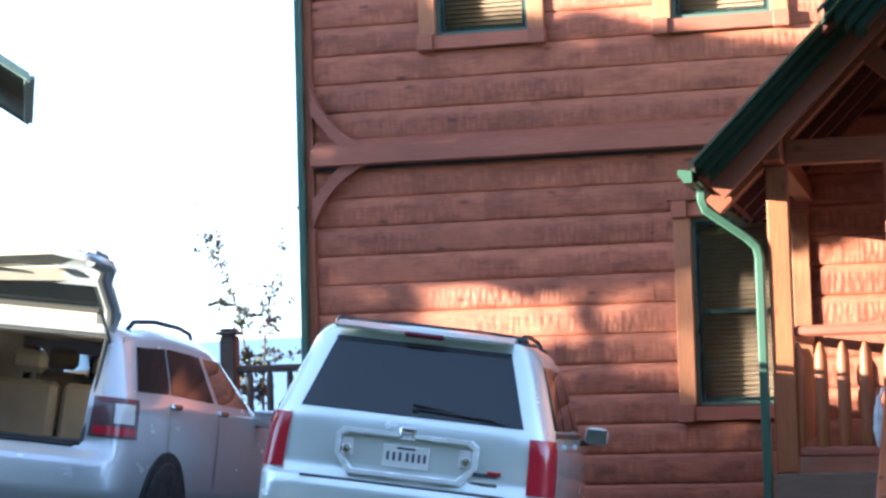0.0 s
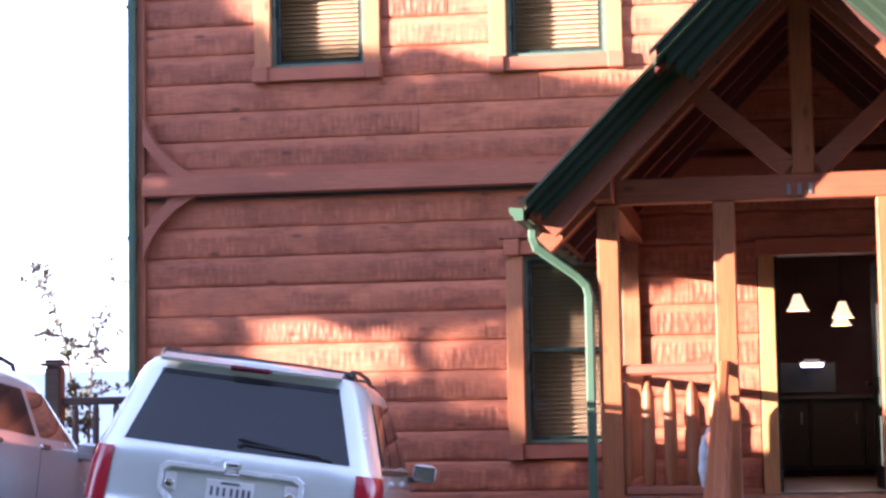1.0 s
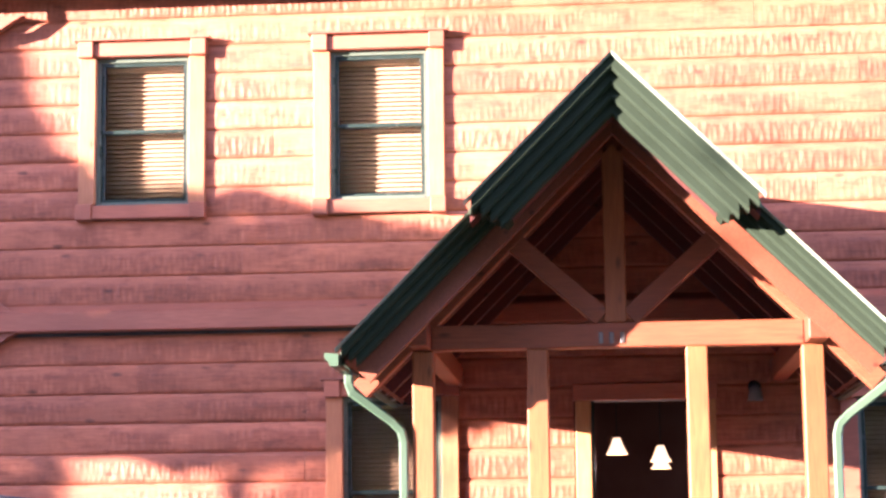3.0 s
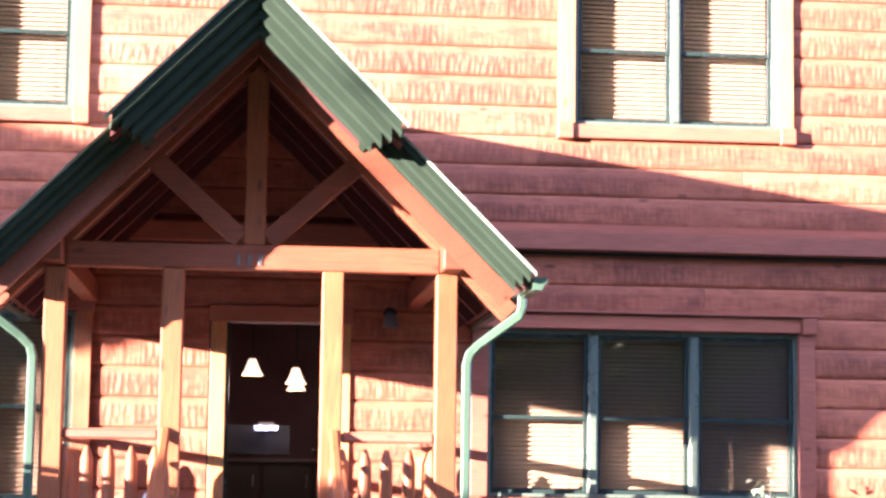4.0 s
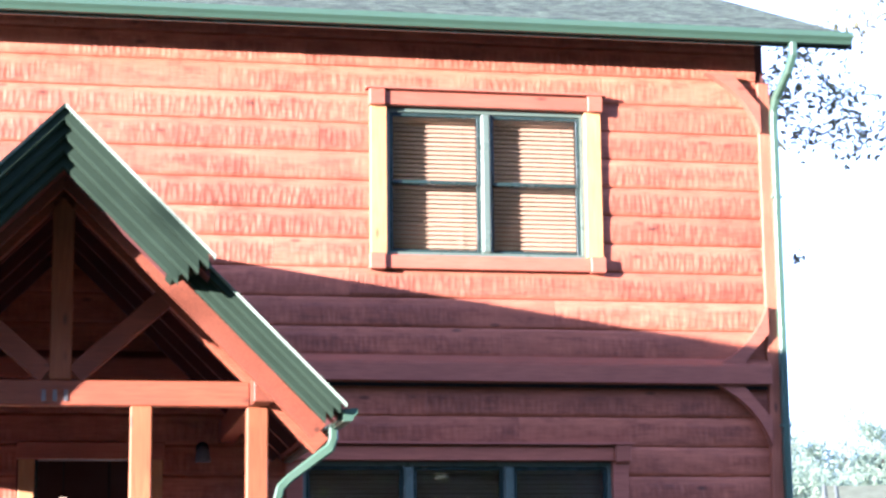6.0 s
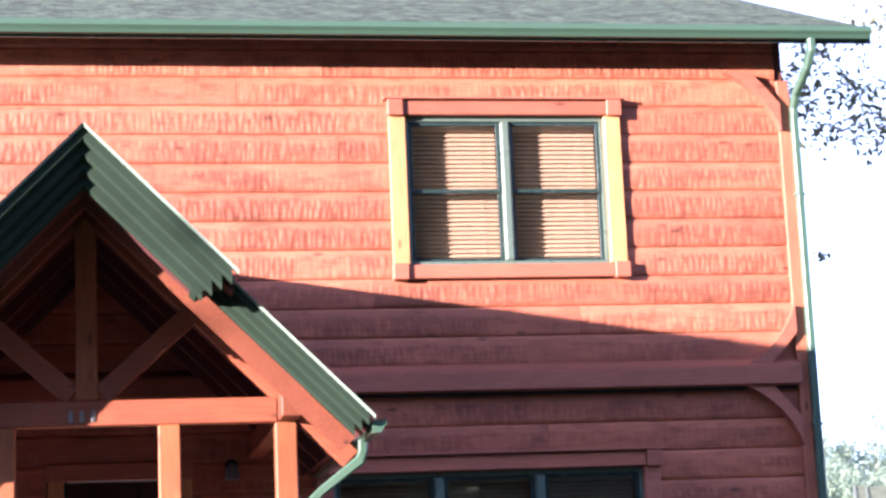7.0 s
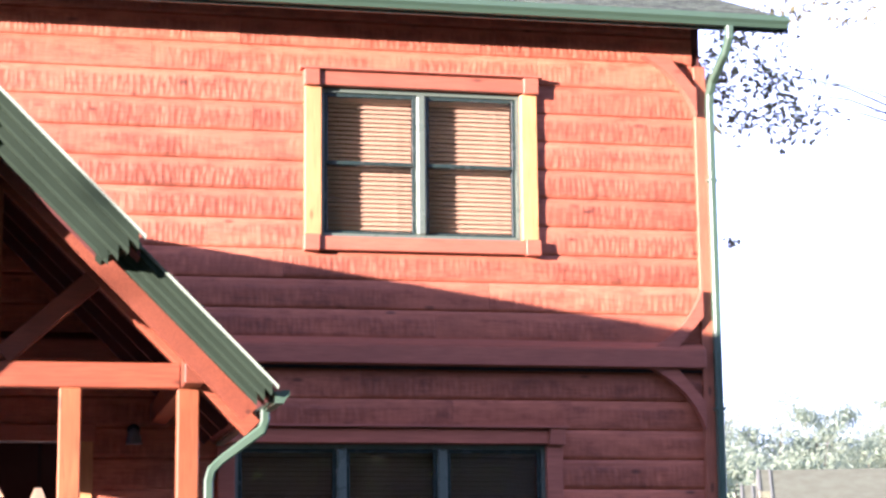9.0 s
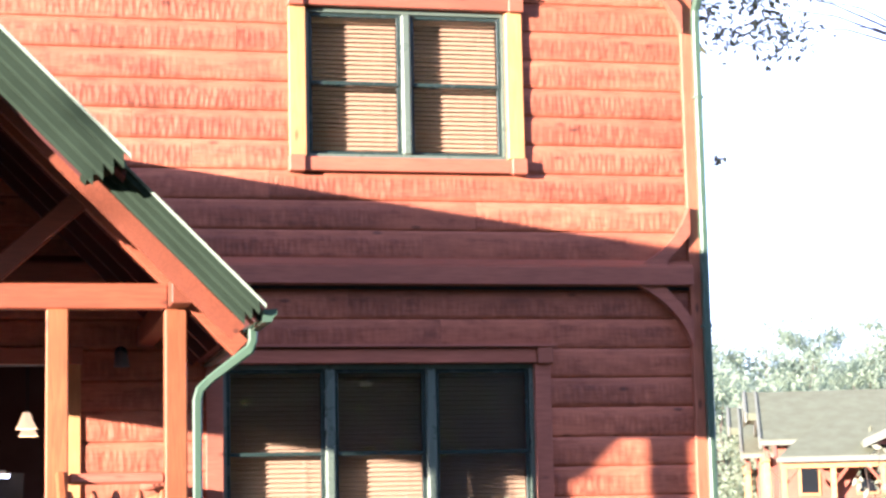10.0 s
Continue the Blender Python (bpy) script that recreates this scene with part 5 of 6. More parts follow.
            part("wheel_arch", bm, M_DARK, car, "dark wheel arch")
    bm = bmesh.new()
    for f in (-1, 1):
        sh.patch(bm, 7.5, 10, 5.06, 5.92, 12, 6, 0.006, f, m)
    bmesh.ops.remove_doubles(bm, verts=bm.verts, dist=0.002)
    part("windscreen", bm, M_CARGLASS, car, "clear windscreen", smooth=True)
    bm = bmesh.new()
    box(bm, (-0.68, 2.55, 0.85), (0.68, 3.05, 1.06), 0.05, m)
    part("dashboard", bm, M_DARK, car)
    for x, y in ((0.868, 0.98), (0.868, 3.80)):
        wheel(car, m, x, y, 0.37, 1)
        wheel(car, m, -x, y, 0.37, -1)
    # load space
    bm = bmesh.new()
    box(bm, (-0.70, 0.20, 0.78), (0.70, 1.95, 0.80), 0.0, m)
    part("load_floor", bm, M_TRIM, car)
    for f in (-1, 1):
        bm = bmesh.new()
        prism(bm, [(0.25, 0.80), (1.9, 0.80), (1.9, 1.56), (0.62, 1.56), (0.30, 1.15)], 0, f * 0.66, f * 0.70, m)
        part("side_lining", bm, M_TRIM, car)
    bm = bmesh.new()
    box(bm, (-0.62, 0.60, 1.545), (0.62, 2.3, 1.575), 0.01, m)
    part("roof_lining", bm, M_TRIM, car)
    for x0, x1 in ((-0.62, -0.04), (0.0, 0.62)):
        bm = bmesh.new()
        box(bm, (x0, 1.12, 0.80), (x1, 1.28, 1.30), 0.045, m @ pose(0, 0, 0, -4))
        seat = part("rear_seat_back", bm, M_BEIGE, car, "beige cloth rear seat back")
        bm = bmesh.new()
        xc = (x0 + x1) / 2
        box(bm, (xc - 0.14, 1.22, 1.33), (xc + 0.14, 1.33, 1.50), 0.045, m @ pose(0, 0, 0, -3))
        part("head_restraint", bm, M_BEIGE, seat)
        bm = bmesh.new()
        for dx in (-0.05, 0.05):
            box(bm, (xc + dx - 0.006, 1.26, 1.27), (xc + dx + 0.006, 1.275, 1.35), 0.0, m @ pose(0, 0, 0, -3))
        part("head_restraint_post", bm, M_STEEL, seat)
    for xc in (-0.4, 0.4):
        bm = bmesh.new()
        box(bm, (xc - 0.25, 2.0, 0.80), (xc + 0.25, 2.14, 1.30), 0.05, m)
        seat = part("front_seat_back", bm, M_BEIGE, car, "beige cloth front seat back")
        bm = bmesh.new()
        box(bm, (xc - 0.13, 2.04, 1.32), (xc + 0.13, 2.13, 1.48), 0.04, m)
        part("head_restraint", bm, M_BEIGE, seat)
    # frame round the opening
    bm = bmesh.new()
    pts = [(-0.60, 0.54, 1.55), (0.60, 0.54, 1.55), (0.675, 0.25, 1.14), (0.665, 0.15, 0.82), (-0.665, 0.15, 0.82), (-0.675, 0.25, 1.14)]
    for a, b in zip(pts, pts[1:] + pts[:1]):
        beam(bm, m @ Vector(a), m @ Vector(b), 0.05, 0.035, 0.01, side=(0.1, 1, 0.1))
    part("opening_seal", bm, M_DARK, car, "black rubber seal")
    bm = bmesh.new()
    box(bm, (-0.62, 0.10, 0.79), (0.62, 0.24, 0.812), 0.008, m)
    part("sill_plate", bm, M_DARK, car)
    # the raised tailgate, turned about its hinge
    hm = m @ Matrix.Translation((0, 0.60, 1.635)) @ pose(0, 0, 0, -84) @ Matrix.Translation((0, -0.60, -1.635))
    gate = bmesh.new()
    line = [(0.60, 1.63, 0.62), (0.50, 1.60, 0.67), (0.26, 1.20, 0.75), (0.18, 1.12, 0.81), (0.12, 1.02, 0.82), (0.09, 0.84, 0.79)]
    rows = []
    for y, zz, w in line:
        rows.append([gate.verts.new(hm @ Vector((w * (k / 6 - 1), y + 0.05 * abs(k / 6 - 1) ** 3, zz))) for k in range(13)])
    for r, q in zip(rows, rows[1:]):
        for k in range(12):
            gate.faces.new((r[k], r[k + 1], q[k + 1], q[k]))
    gt = part("tailgate", gate, M_PEWTER, car, "raised silver tailgate", smooth=True)
    sol = gt.modifiers.new("thickness", "SOLIDIFY")
    sol.thickness, sol.offset = 0.05, 0.0
    bm = bmesh.new()
    (y0, z0, w0), (y1, z1, w1) = (0.505, 1.57, 0.54), (0.30, 1.225, 0.61)
    n = Vector((0, z1 - z0, -(y1 - y0))).normalized()
    for s in (-1, 1):
        vs = [bm.verts.new(hm @ (Vector(p) + n * 0.036 * s)) for p in ((-w0, y0, z0), (w0, y0, z0), (w1, y1, z1), (-w1, y1, z1))]
        bm.faces.new(vs)
    part("tailgate_window", bm, M_TINT, gt, "dark tailgate glass")
    for a, b, w, nm, mt in (((0.60, 1.555), (0.525, 1.545), 0.55, "upper_lining", M_TRIM), ((0.335, 1.21), (0.235, 1.09), 0.64, "mid_lining", M_TRIM), ((0.225, 1.075), (0.165, 0.87), 0.69, "lower_lining", M_TRIM)):
        bm = bmesh.new()
        beam(bm, hm @ Vector((0, a[0], a[1])), hm @ Vector((0, b[0], b[1])), 2 * w, 0.03, 0.01, side=(1, 0, 0))
        part(nm, bm, mt, gt, "tan inner lining")
    # dark side members, the pull handle and the latch of the gate
    for f in (-1, 1):
        bm = bmesh.new()
        sweep(bm, [hm @ Vector(q) for q in ((f * 0.60, 0.56, 1.575), (f * 0.64, 0.45, 1.47), (f * 0.70, 0.24, 1.13), (f * 0.755, 0.17, 1.03), (f * 0.74, 0.13, 0.86))], rect(0.13, 0.07, 0.02), side=(1, 0, 0))
        part("side_member", bm, M_SMOKE, gt, "dark grey side member")
    bm = bmesh.new()
    box(bm, (-0.34, 0.245, 0.95), (-0.14, 0.262, 1.02), 0.008, hm)
    part("pull_handle", bm, M_DARK, gt)
    bm = bmesh.new()
    box(bm, (-0.05, 0.20, 0.845), (0.05, 0.25, 0.885), 0.01, hm)
    part("latch", bm, M_STEEL, gt)
    for f in (-1, 1):
        bm = tube_along([(f * 0.63, 0.52, 1.50), (f * 0.62, 0.30, 1.72)], 0.011, m)
        part("gas_strut", bm, M_DARK, gt)
    bm = bmesh.new()
    box(bm, (-0.25, 0.085, 0.90), (0.25, 0.10, 1.0), 0.008, hm)
    part("plate_recess", bm, M_DARK, gt)
    bm = bmesh.new()
    box(bm, (-0.45, 0.50, 1.66), (0.45, 0.62, 1.685), 0.012, hm)
    part("spoiler", bm, M_PEWTER, gt)
    bm = bmesh.new()
    box(bm, (-0.85, 0.3, 0.20), (0.85, 4.35, 0.32), 0.02, m)
    part("underbody", bm, M_DARK, car)


open_crossover()


# ---- trees, fence and the distance ----
M_BARK = paint("grey brown bark", (0.12, 0.09, 0.065), 0.9, 0.7, 9.0, relief=0.01)
M_LEAF = leafy("green leaves", (0.035, 0.065, 0.02), (0.11, 0.14, 0.045))
M_LEAF_DARK = leafy("dusky leaves", (0.025, 0.035, 0.025), (0.07, 0.075, 0.045), 0.2)
M_LEAF_DUSK = leafy("olive oak leaves", (0.12, 0.13, 0.065), (0.32, 0.31, 0.15), 0.6)
M_LEAF_GOLD = leafy("yellowing leaves", (0.10, 0.11, 0.03), (0.24, 0.21, 0.06))
M_LEAF_PALE = leafy("pale glossy leaves", (0.16, 0.18, 0.10), (0.42, 0.44, 0.32), 0.3)
# far leaves: distance haze and sun glare mixed into a paler green
M_LEAF_HAZED = leafy("far foliage paled for haze", (0.165, 0.225, 0.145), (0.335, 0.41, 0.275), 0.5)
M_FAR_TRIM = paint("dull grey green trim", (0.15, 0.165, 0.125), 0.8, 0.3, 2.0)
M_FAR_ROOF = paint("sun-bleached far shingles", (0.108, 0.122, 0.070), 0.95, 0.6, 1.6, relief=0.02)


def leaf_mesh(name, spots, size, material, rng, flat=0.0):
    """Small folded leaves at the given places, as one mesh."""
    verts, faces = [], []
    for p in spots:
        a = Vector((rng.gauss(0, 1), rng.gauss(0, 1), rng.gauss(0, 1) * (1 - flat))).normalized()
        b = a.orthogonal().normalized()
        b.rotate(Matrix.Rotation(rng.uniform(0, 6.28), 3, a))
        c = a.cross(b)
        s = size * rng.uniform(0.6, 1.35)
        i = len(verts)
        p = Vector(p)
        verts += [p - a * s * 0.5, p + b * s * 0.27 + c * s * 0.08, p + a * s * 0.55, p - b * s * 0.27 + c * s * 0.08]
        faces += [(i, i + 1, i + 2), (i, i + 2, i + 3)]
    me = bpy.data.meshes.new(name)
    me.from_pydata([tuple(v) for v in verts], [], faces)
    me.materials.append(material)
    return me


def tree(name, label, base, height, crown, leaves, size, material, seed, clumps=22, trunk=0.16, squash=0.8, low=0.35, lean=(0, 0)):
    """A tapered trunk, limbs, and a crown of many leaves in uneven clumps."""
    rng = random.Random(seed)
    b = Vector(base)
    top = b + Vector((lean[0], lean[1], height * 0.82))
    t = thing(name, label, "tree", base)
    pts, sizes = [], []
    for i in range(7):
        f = i / 6
        pts.append(b.lerp(top, f) + Vector((rng.gauss(0, 0.03), rng.gauss(0, 0.03), 0)) * height * 0.25 * f)
        sizes.append(1.25 - 1.1 * f)
    bm = bmesh.new()
    sweep(bm, pts, circle(trunk, 8), side=(0.2, 1, 0.1), sizes=sizes)
    part("trunk", bm, M_BARK, t, smooth=True)
    spots = []
    mid = b + Vector((lean[0], lean[1], height * (low + 1) / 2))
    half = height * (1 - low) / 2
    limbs = bmesh.new()
    for k in range(clumps):
        d = Vector((rng.gauss(0, 1), rng.gauss(0, 1), rng.gauss(0, 1))).normalized() * rng.uniform(0.35, 1.0) ** 0.6
        c = mid + Vector((d.x * crown, d.y * crown, d.z * half))
        start = pts[min(6, max(2, int(6 * (c.z - b.z) / max(0.1, height) * 0.8)))]
        sweep(limbs, [start, start.lerp(c, 0.5) + Vector((0, 0, 0.06 * height * rng.uniform(-0.3, 0.6))), c], circle(trunk * 0.26, 5), side=(0.3, 0.2, 1), sizes=[1, 0.7, 0.25])
        r = crown * rng.uniform(0.22, 0.42)
        for _ in range(leaves // clumps):
            e = Vector((rng.gauss(0, 1), rng.gauss(0, 1), rng.gauss(0, squash))) * r * 0.6
            spots.append(c + e)
    part("branchwork", limbs, M_BARK, t)
    ob = new("crown", leaf_mesh("crown", spots, size, material, rng))
    hang(ob, t)
    return t


# behind the house
for i, (x, y, h) in enumerate(((9.3, 14.5, 14.2),)):
    tree("background_tree", "leafy yellow-green tree behind the cabin roof", (x, y, ground_z(x, y) - 0.2), h - ground_z(x, y), 2.0, 1800, 0.26, M_LEAF_GOLD, 40 + i, 20)


def hanging_tree():
    """The tree beside the house whose branches droop into view."""
    rng = random.Random(7)
    base = Vector((11.6, 2.6, ground_z(11.6, 2.6) - 0.1))
    t = thing("overhanging_tree", "oak with sparse dark drooping branches beside the cabin", "tree", base)
    trunk = [base, base + Vector((-0.1, 0, 3)), base + Vector((-0.35, 0.1, 6)), base + Vector((-0.5, 0.1, 9)), base + Vector((-0.4, 0.2, 12))]
    bm = bmesh.new()
    sweep(bm, trunk, circle(0.22, 10), side=(0.2, 1, 0.1), sizes=[1.3, 1.0, 0.8, 0.55, 0.2])
    part("trunk", bm, M_BARK, t, smooth=True)
    limbs = bmesh.new()
    spots = []
    ends = [((8.4, 2.0, 7.35), 0.34, 150), ((8.85, 1.9, 6.85), 0.36, 230), ((9.2, 2.1, 6.5), 0.32, 220), ((9.05, 2.3, 7.7), 0.40, 110), ((8.25, 2.0, 6.95), 0.26, 120), ((8.6, 2.1, 6.45), 0.26, 110), ((8.3, 2.0, 6.7), 0.2, 70),
            ((8.4, 2.1, 5.15), 0.07, 16), ((9.9, 2.0, 7.9), 0.6, 160), ((10.6, 2.2, 8.8), 0.8, 300), ((9.9, 2.6, 9.6), 0.7, 240), ((11.8, 2.2, 9.6), 1.0, 500), ((12.6, 2.8, 8.2), 1.0, 500), ((11.6, 2.2, 10.8), 0.8, 400)]
    for (x, y, z), r, n in ends:
        e = Vector((x - 0.7, y, z + 0.1))
        s = trunk[3] if z > 7.2 else trunk[2]
        if z < 6:
            s = Vector((8.3, 2.0, 6.6))
        mid = s.lerp(e, 0.55) + Vector((0, 0, 0.5 if z > 6 else 0.05))
        line = [s, s.lerp(mid, 0.6) + Vector((0, 0, 0.2)), mid, mid.lerp(e, 0.6) + Vector((0, 0, 0.1)), e]
        sweep(limbs, line, circle(0.022 if z > 6 else 0.005, 6), side=(0.1, 1, 0.2), sizes=[1, 0.7, 0.4, 0.25, 0.12])
        for _ in range(n):
            spots.append(e + Vector((rng.gauss(0, r * 0.6), rng.gauss(0, r * 0.5), rng.gauss(0, r * 0.42))))
    part("branchwork", limbs, M_BARK, t, smooth=True)
    ob = new("crown", leaf_mesh("crown", spots, 0.085, M_LEAF_DUSK, rng))
    hang(ob, t)


hanging_tree()


def saplings():
    """Two thin young stems beyond the fence."""
    rng = random.Random(21)
    for line, n in ((STEM_A, 560), (STEM_B, 460)):
        base = Vector((line[0][0], line[0][1], ground_z(line[0][0], line[0][1])))
        t = thing("sapling", "thin young tree with small dark leaves beyond the fence", "tree", base, "young trees by the fence")
        pts = [base] + [Vector(p) for p in line]
        bm = bmesh.new()
        sweep(bm, pts, circle(0.018, 6), side=(0.2, 1, 0.1), sizes=[1.3] + [1 - 0.85 * i / (len(pts) - 2) for i in range(len(pts) - 1)])
        part("stem", bm, M_BARK, t)
        twigs = bmesh.new()
        spots = []
        for k in range(34):
            f = rng.uniform(0.0, 1.0) ** 1.5 * (len(line) - 1)
            i = min(len(line) - 2, int(f))
            p = Vector(line[i]).lerp(Vector(line[i + 1]), f - i)
            thin = (1 - 0.8 * f / (len(line) - 1)) ** 1.6
            q = p + Vector((rng.gauss(0, 0.15) * (0.4 + thin), rng.gauss(0, 0.12), rng.uniform(-0.02, 0.16)))
            sweep(twigs, [p, q], circle(0.004, 4), side=(0.2, 1, 0.1))
            for _ in range(int(1 + n / 34 * thin * 1.7)):
                g = rng.uniform(0.3, 1.1)
                spots.append(p.lerp(q, g) + Vector((rng.gauss(0, 0.03), rng.gauss(0, 0.03), rng.gauss(0, 0.03))))
        part("branchwork", twigs, M_BARK, t, kind="stuff")
        ob = new("foliage", leaf_mesh("foliage", spots, 0.066, M_LEAF_DARK, rng))
        hang(ob, t)


STEM_A = [(-7.15, 1.2, 1.4), (-7.26, 1.2, 2.26), (-7.40, 1.2, 2.68), (-7.61, 1.2, 3.03), (-7.73, 1.2, 3.45)]
STEM_B = [(-7.03, 1.2, 1.4), (-7.0, 1.2, 2.0), (-6.92, 1.2, 2.48), (-6.78, 1.2, 3.17)]
saplings()


def side_fence():
    f = thing("deck_fence", "dark stained log railing of a side deck by the cabin corner", "fence", (-6.7, 0.3, 0.8), kind="structure")
    bm = bmesh.new()
    box(bm, (-7.13, 0.22, 0.3), (-6.97, 0.38, 2.04), 0.02)
    post = part("post", bm, M_WEATHER, f)
    bm = bmesh.new()
    box(bm, (-7.16, 0.19, 2.045), (-6.94, 0.41, 2.08), 0.012)
    box(bm, (-7.13, 0.22, 2.082), (-6.97, 0.38, 2.11), 0.012)
    part("cap", bm, M_WEATHER, post)
    for x0, x1 in ((-6.97, WALL_L - 0.02), (-10.5, -7.13)):
        for z0, z1 in ((1.67, 1.745), (0.92, 0.99)):
            bm = bmesh.new()
            box(bm, (x0, 0.26, z0), (x1, 0.34, z1), 0.016)
            part("rail", bm, M_WEATHER, f)
        n = int((x1 - x0) / 0.17)
        for k in range(n):
            bm = bmesh.new()
            lathe(bm, [(0.02, 0), (0.035, 0.06), (0.035, 0.66), (0.02, 0.72)], (x0 + (k + 0.6) * (x1 - x0) / n, 0.30, 0.97), 8)
            part("baluster", bm, M_WEATHER, f, smooth=True)
    bm = bmesh.new()
    box(bm, (-10.5, 0.2, 0.72), (WALL_L, 3.2, 0.82), 0.01)
    part("deck", bm, M_DECK, f)
    for x in (-10.3, -8.4, -6.4):
        bm = bmesh.new()
        box(bm, (x - 0.07, 0.4, -0.5), (x + 0.07, 0.54, 0.72), 0.01)
        part("support", bm, M_WEATHER, f)


side_fence()


def cabin(name, label, at, turn, w, d, eave, rise, edge=None, porch=True, o=0.8, lip=1.0):
    """A far cabin: walls, gabled roof with overhang, windows, and a porch along its front."""
    m = pose(*at, 0, 0, turn)
    c = thing(name, label, "house", at)
    bm = bmesh.new()
    box(bm, (-w / 2, -d / 2, -6), (w / 2, d / 2, eave), 0, m)
    prism(bm, [(-d / 2, eave), (d / 2, eave), (0, eave + rise)], 0, -w / 2, w / 2, m)
    part("wall", bm, M_BAND, c)
    k = rise / (d / 2)
    for s in (-1, 1):
        bm = bmesh.new()
        prism(bm, [(0, eave + rise + 0.25 * lip), (s * (d / 2 + o), eave - o * k + 0.25 * lip), (s * (d / 2 + o), eave - o * k), (0, eave + rise)], 0, -w / 2 - o, w / 2 + o, m)
        part("roof", bm, M_FAR_ROOF, c)
        bm = bmesh.new()
        box(bm, (-w / 2 - o, s * (d / 2 + o) - 0.12, eave - o * k - 0.02), (w / 2 + o, s * (d / 2 + o) + 0.12, eave - o * k + 0.2 * lip), 0.02, m)
        part("gutter", bm, edge or M_GREEN, c)
        for e in (-1, 1):
            bm = bmesh.new()
            x = e * (w / 2 + o)
            prism(bm, [(0, eave + rise + 0.32 * lip), (s * (d / 2 + o), eave - o * k + 0.32 * lip), (s * (d / 2 + o), eave - o * k - 0.15 * lip), (0, eave + rise - 0.2 * lip)], 0, x - 0.05, x + 0.06, m)
            part("barge_board", bm, edge or M_SASH, c)
    for x in [(-w / 2 + 1.4) + i * 2.6 for i in range(int(w // 2.6))]:
        for zz in (eave - 2.0, eave - 5.0):
            bm = bmesh.new()
            box(bm, (x - 0.5, -d / 2 - 0.06, zz - 0.7), (x + 0.5, -d / 2 + 0.05, zz + 0.7), 0.02, m)
            wdw = part("window", bm, M_JAMB, c)
            bm = bmesh.new()
            box(bm, (x - 0.38, -d / 2 - 0.08, zz - 0.58), (x + 0.38, -d / 2 - 0.061, zz + 0.58), 0.0, m)
            part("pane", bm, M_TINT, wdw)
    if porch:
        # a hipped porch roof along the front, its eave a little under the main one
        zz, xa, xb, yf = eave - 1.15, -w / 2 - 0.1, w / 2 + 0.6, -d / 2 - 3.4
        bm = bmesh.new()
        low = [(xa, yf, zz), (xb, yf, zz), (xb, -d / 2 + 1.4, zz + 2.2), (xa + 2.6, -d / 2 + 1.4, zz + 2.2), (xa, -d / 2 - 0.4, zz)]
        up = [bm.verts.new(m @ Vector((x, y, z + 0.16))) for x, y, z in low]
        dn = [bm.verts.new(m @ Vector((x, y, z))) for x, y, z in low]
        for ring in (up, dn[::-1]):
            bm.faces.new((ring[0], ring[1], ring[2], ring[3]) if ring is up else (ring[1], ring[2], ring[3], ring[4]))
            bm.faces.new((ring[0], ring[3], ring[4]) if ring is up else (ring[0], ring[1], ring[4]))
        for k in range(5):
            bm.faces.new((up[k], dn[k], dn[(k + 1) % 5], up[(k + 1) % 5]))
        part("porch_roof", bm, M_FAR_ROOF, c)
        bm = bmesh.new()
        box(bm, (xa - 0.05, yf - 0.14, zz - 0.1), (xb, yf, zz + 0.14), 0.02, m)
        part("porch_gutter", bm, M_FAR_TRIM, c)
        bm = bmesh.new()
        box(bm, (xa + 0.1, yf + 0.25, zz - 0.36), (xb - 0.1, yf + 0.5, zz - 0.1), 0.02, m)
        part("porch_beam", bm, M_JAMB, c)
        n = 9
        for i in range(n):
            x = xa + 0.25 + i * (xb - xa - 0.5) / (n - 1)
            bm = bmesh.new()
            box(bm, (x - 0.12, yf + 0.25, zz - 6), (x + 0.12, yf + 0.49, zz - 0.36), 0.02, m)
            post = part("porch_post", bm, M_JAMB, c)
            for e in (-1, 1):
                bm = bmesh.new()
                beam(bm, m @ Vector((x + e * 0.1, yf + 0.37, zz - 1.0)), m @ Vector((x + e * 0.62, yf + 0.37, zz - 0.36)), 0.1, 0.12)
                part("brace", bm, M_BAND, post)
        for z in (zz - 1.9, zz - 2.75):
            bm = bmesh.new()
            box(bm, (xa + 0.2, yf + 0.3, z), (xb - 0.2, yf + 0.44, z + 0.12), 0.02, m)
            part("porch_rail", bm, M_BAND, c)
        for i in range(40):
            x = xa + 0.4 + i * (xb - xa - 0.8) / 39
            bm = bmesh.new()
            box(bm, (x - 0.04, yf + 0.33, zz - 2.7), (x + 0.04, yf + 0.41, zz - 1.85), 0.0, m)
            part("baluster", bm, M_JAMB, c)
        # a small gable over the porch
        gx, gw, gy = xa + 6.6, 2.9, yf - 0.1
        for e in (-1, 1):
            bm = bmesh.new()
            prism(bm, [(gx, zz + 2.05), (gx + e * gw, zz + 0.75), (gx + e * gw, zz + 0.55), (gx, zz + 1.8)], 1, gy, -d / 2 + 1.5, m)
            part("gable_roof", bm, M_FAR_ROOF, c)
            bm = bmesh.new()
            prism(bm, [(gx, zz + 2.12), (gx + e * gw, zz + 0.82), (gx + e * gw, zz + 0.45), (gx, zz + 1.7)], 1, gy - 0.12, gy, m)
            part("gable_fascia", bm, M_FAR_TRIM, c)
        bm = bmesh.new()
        prism(bm, [(gx - gw + 0.5, zz + 0.6), (gx + gw - 0.5, zz + 0.6), (gx, zz + 1.75)], 1, gy + 0.5, gy + 0.7, m)
        part("gable_wall", bm, M_BAND, c)
    return c, m


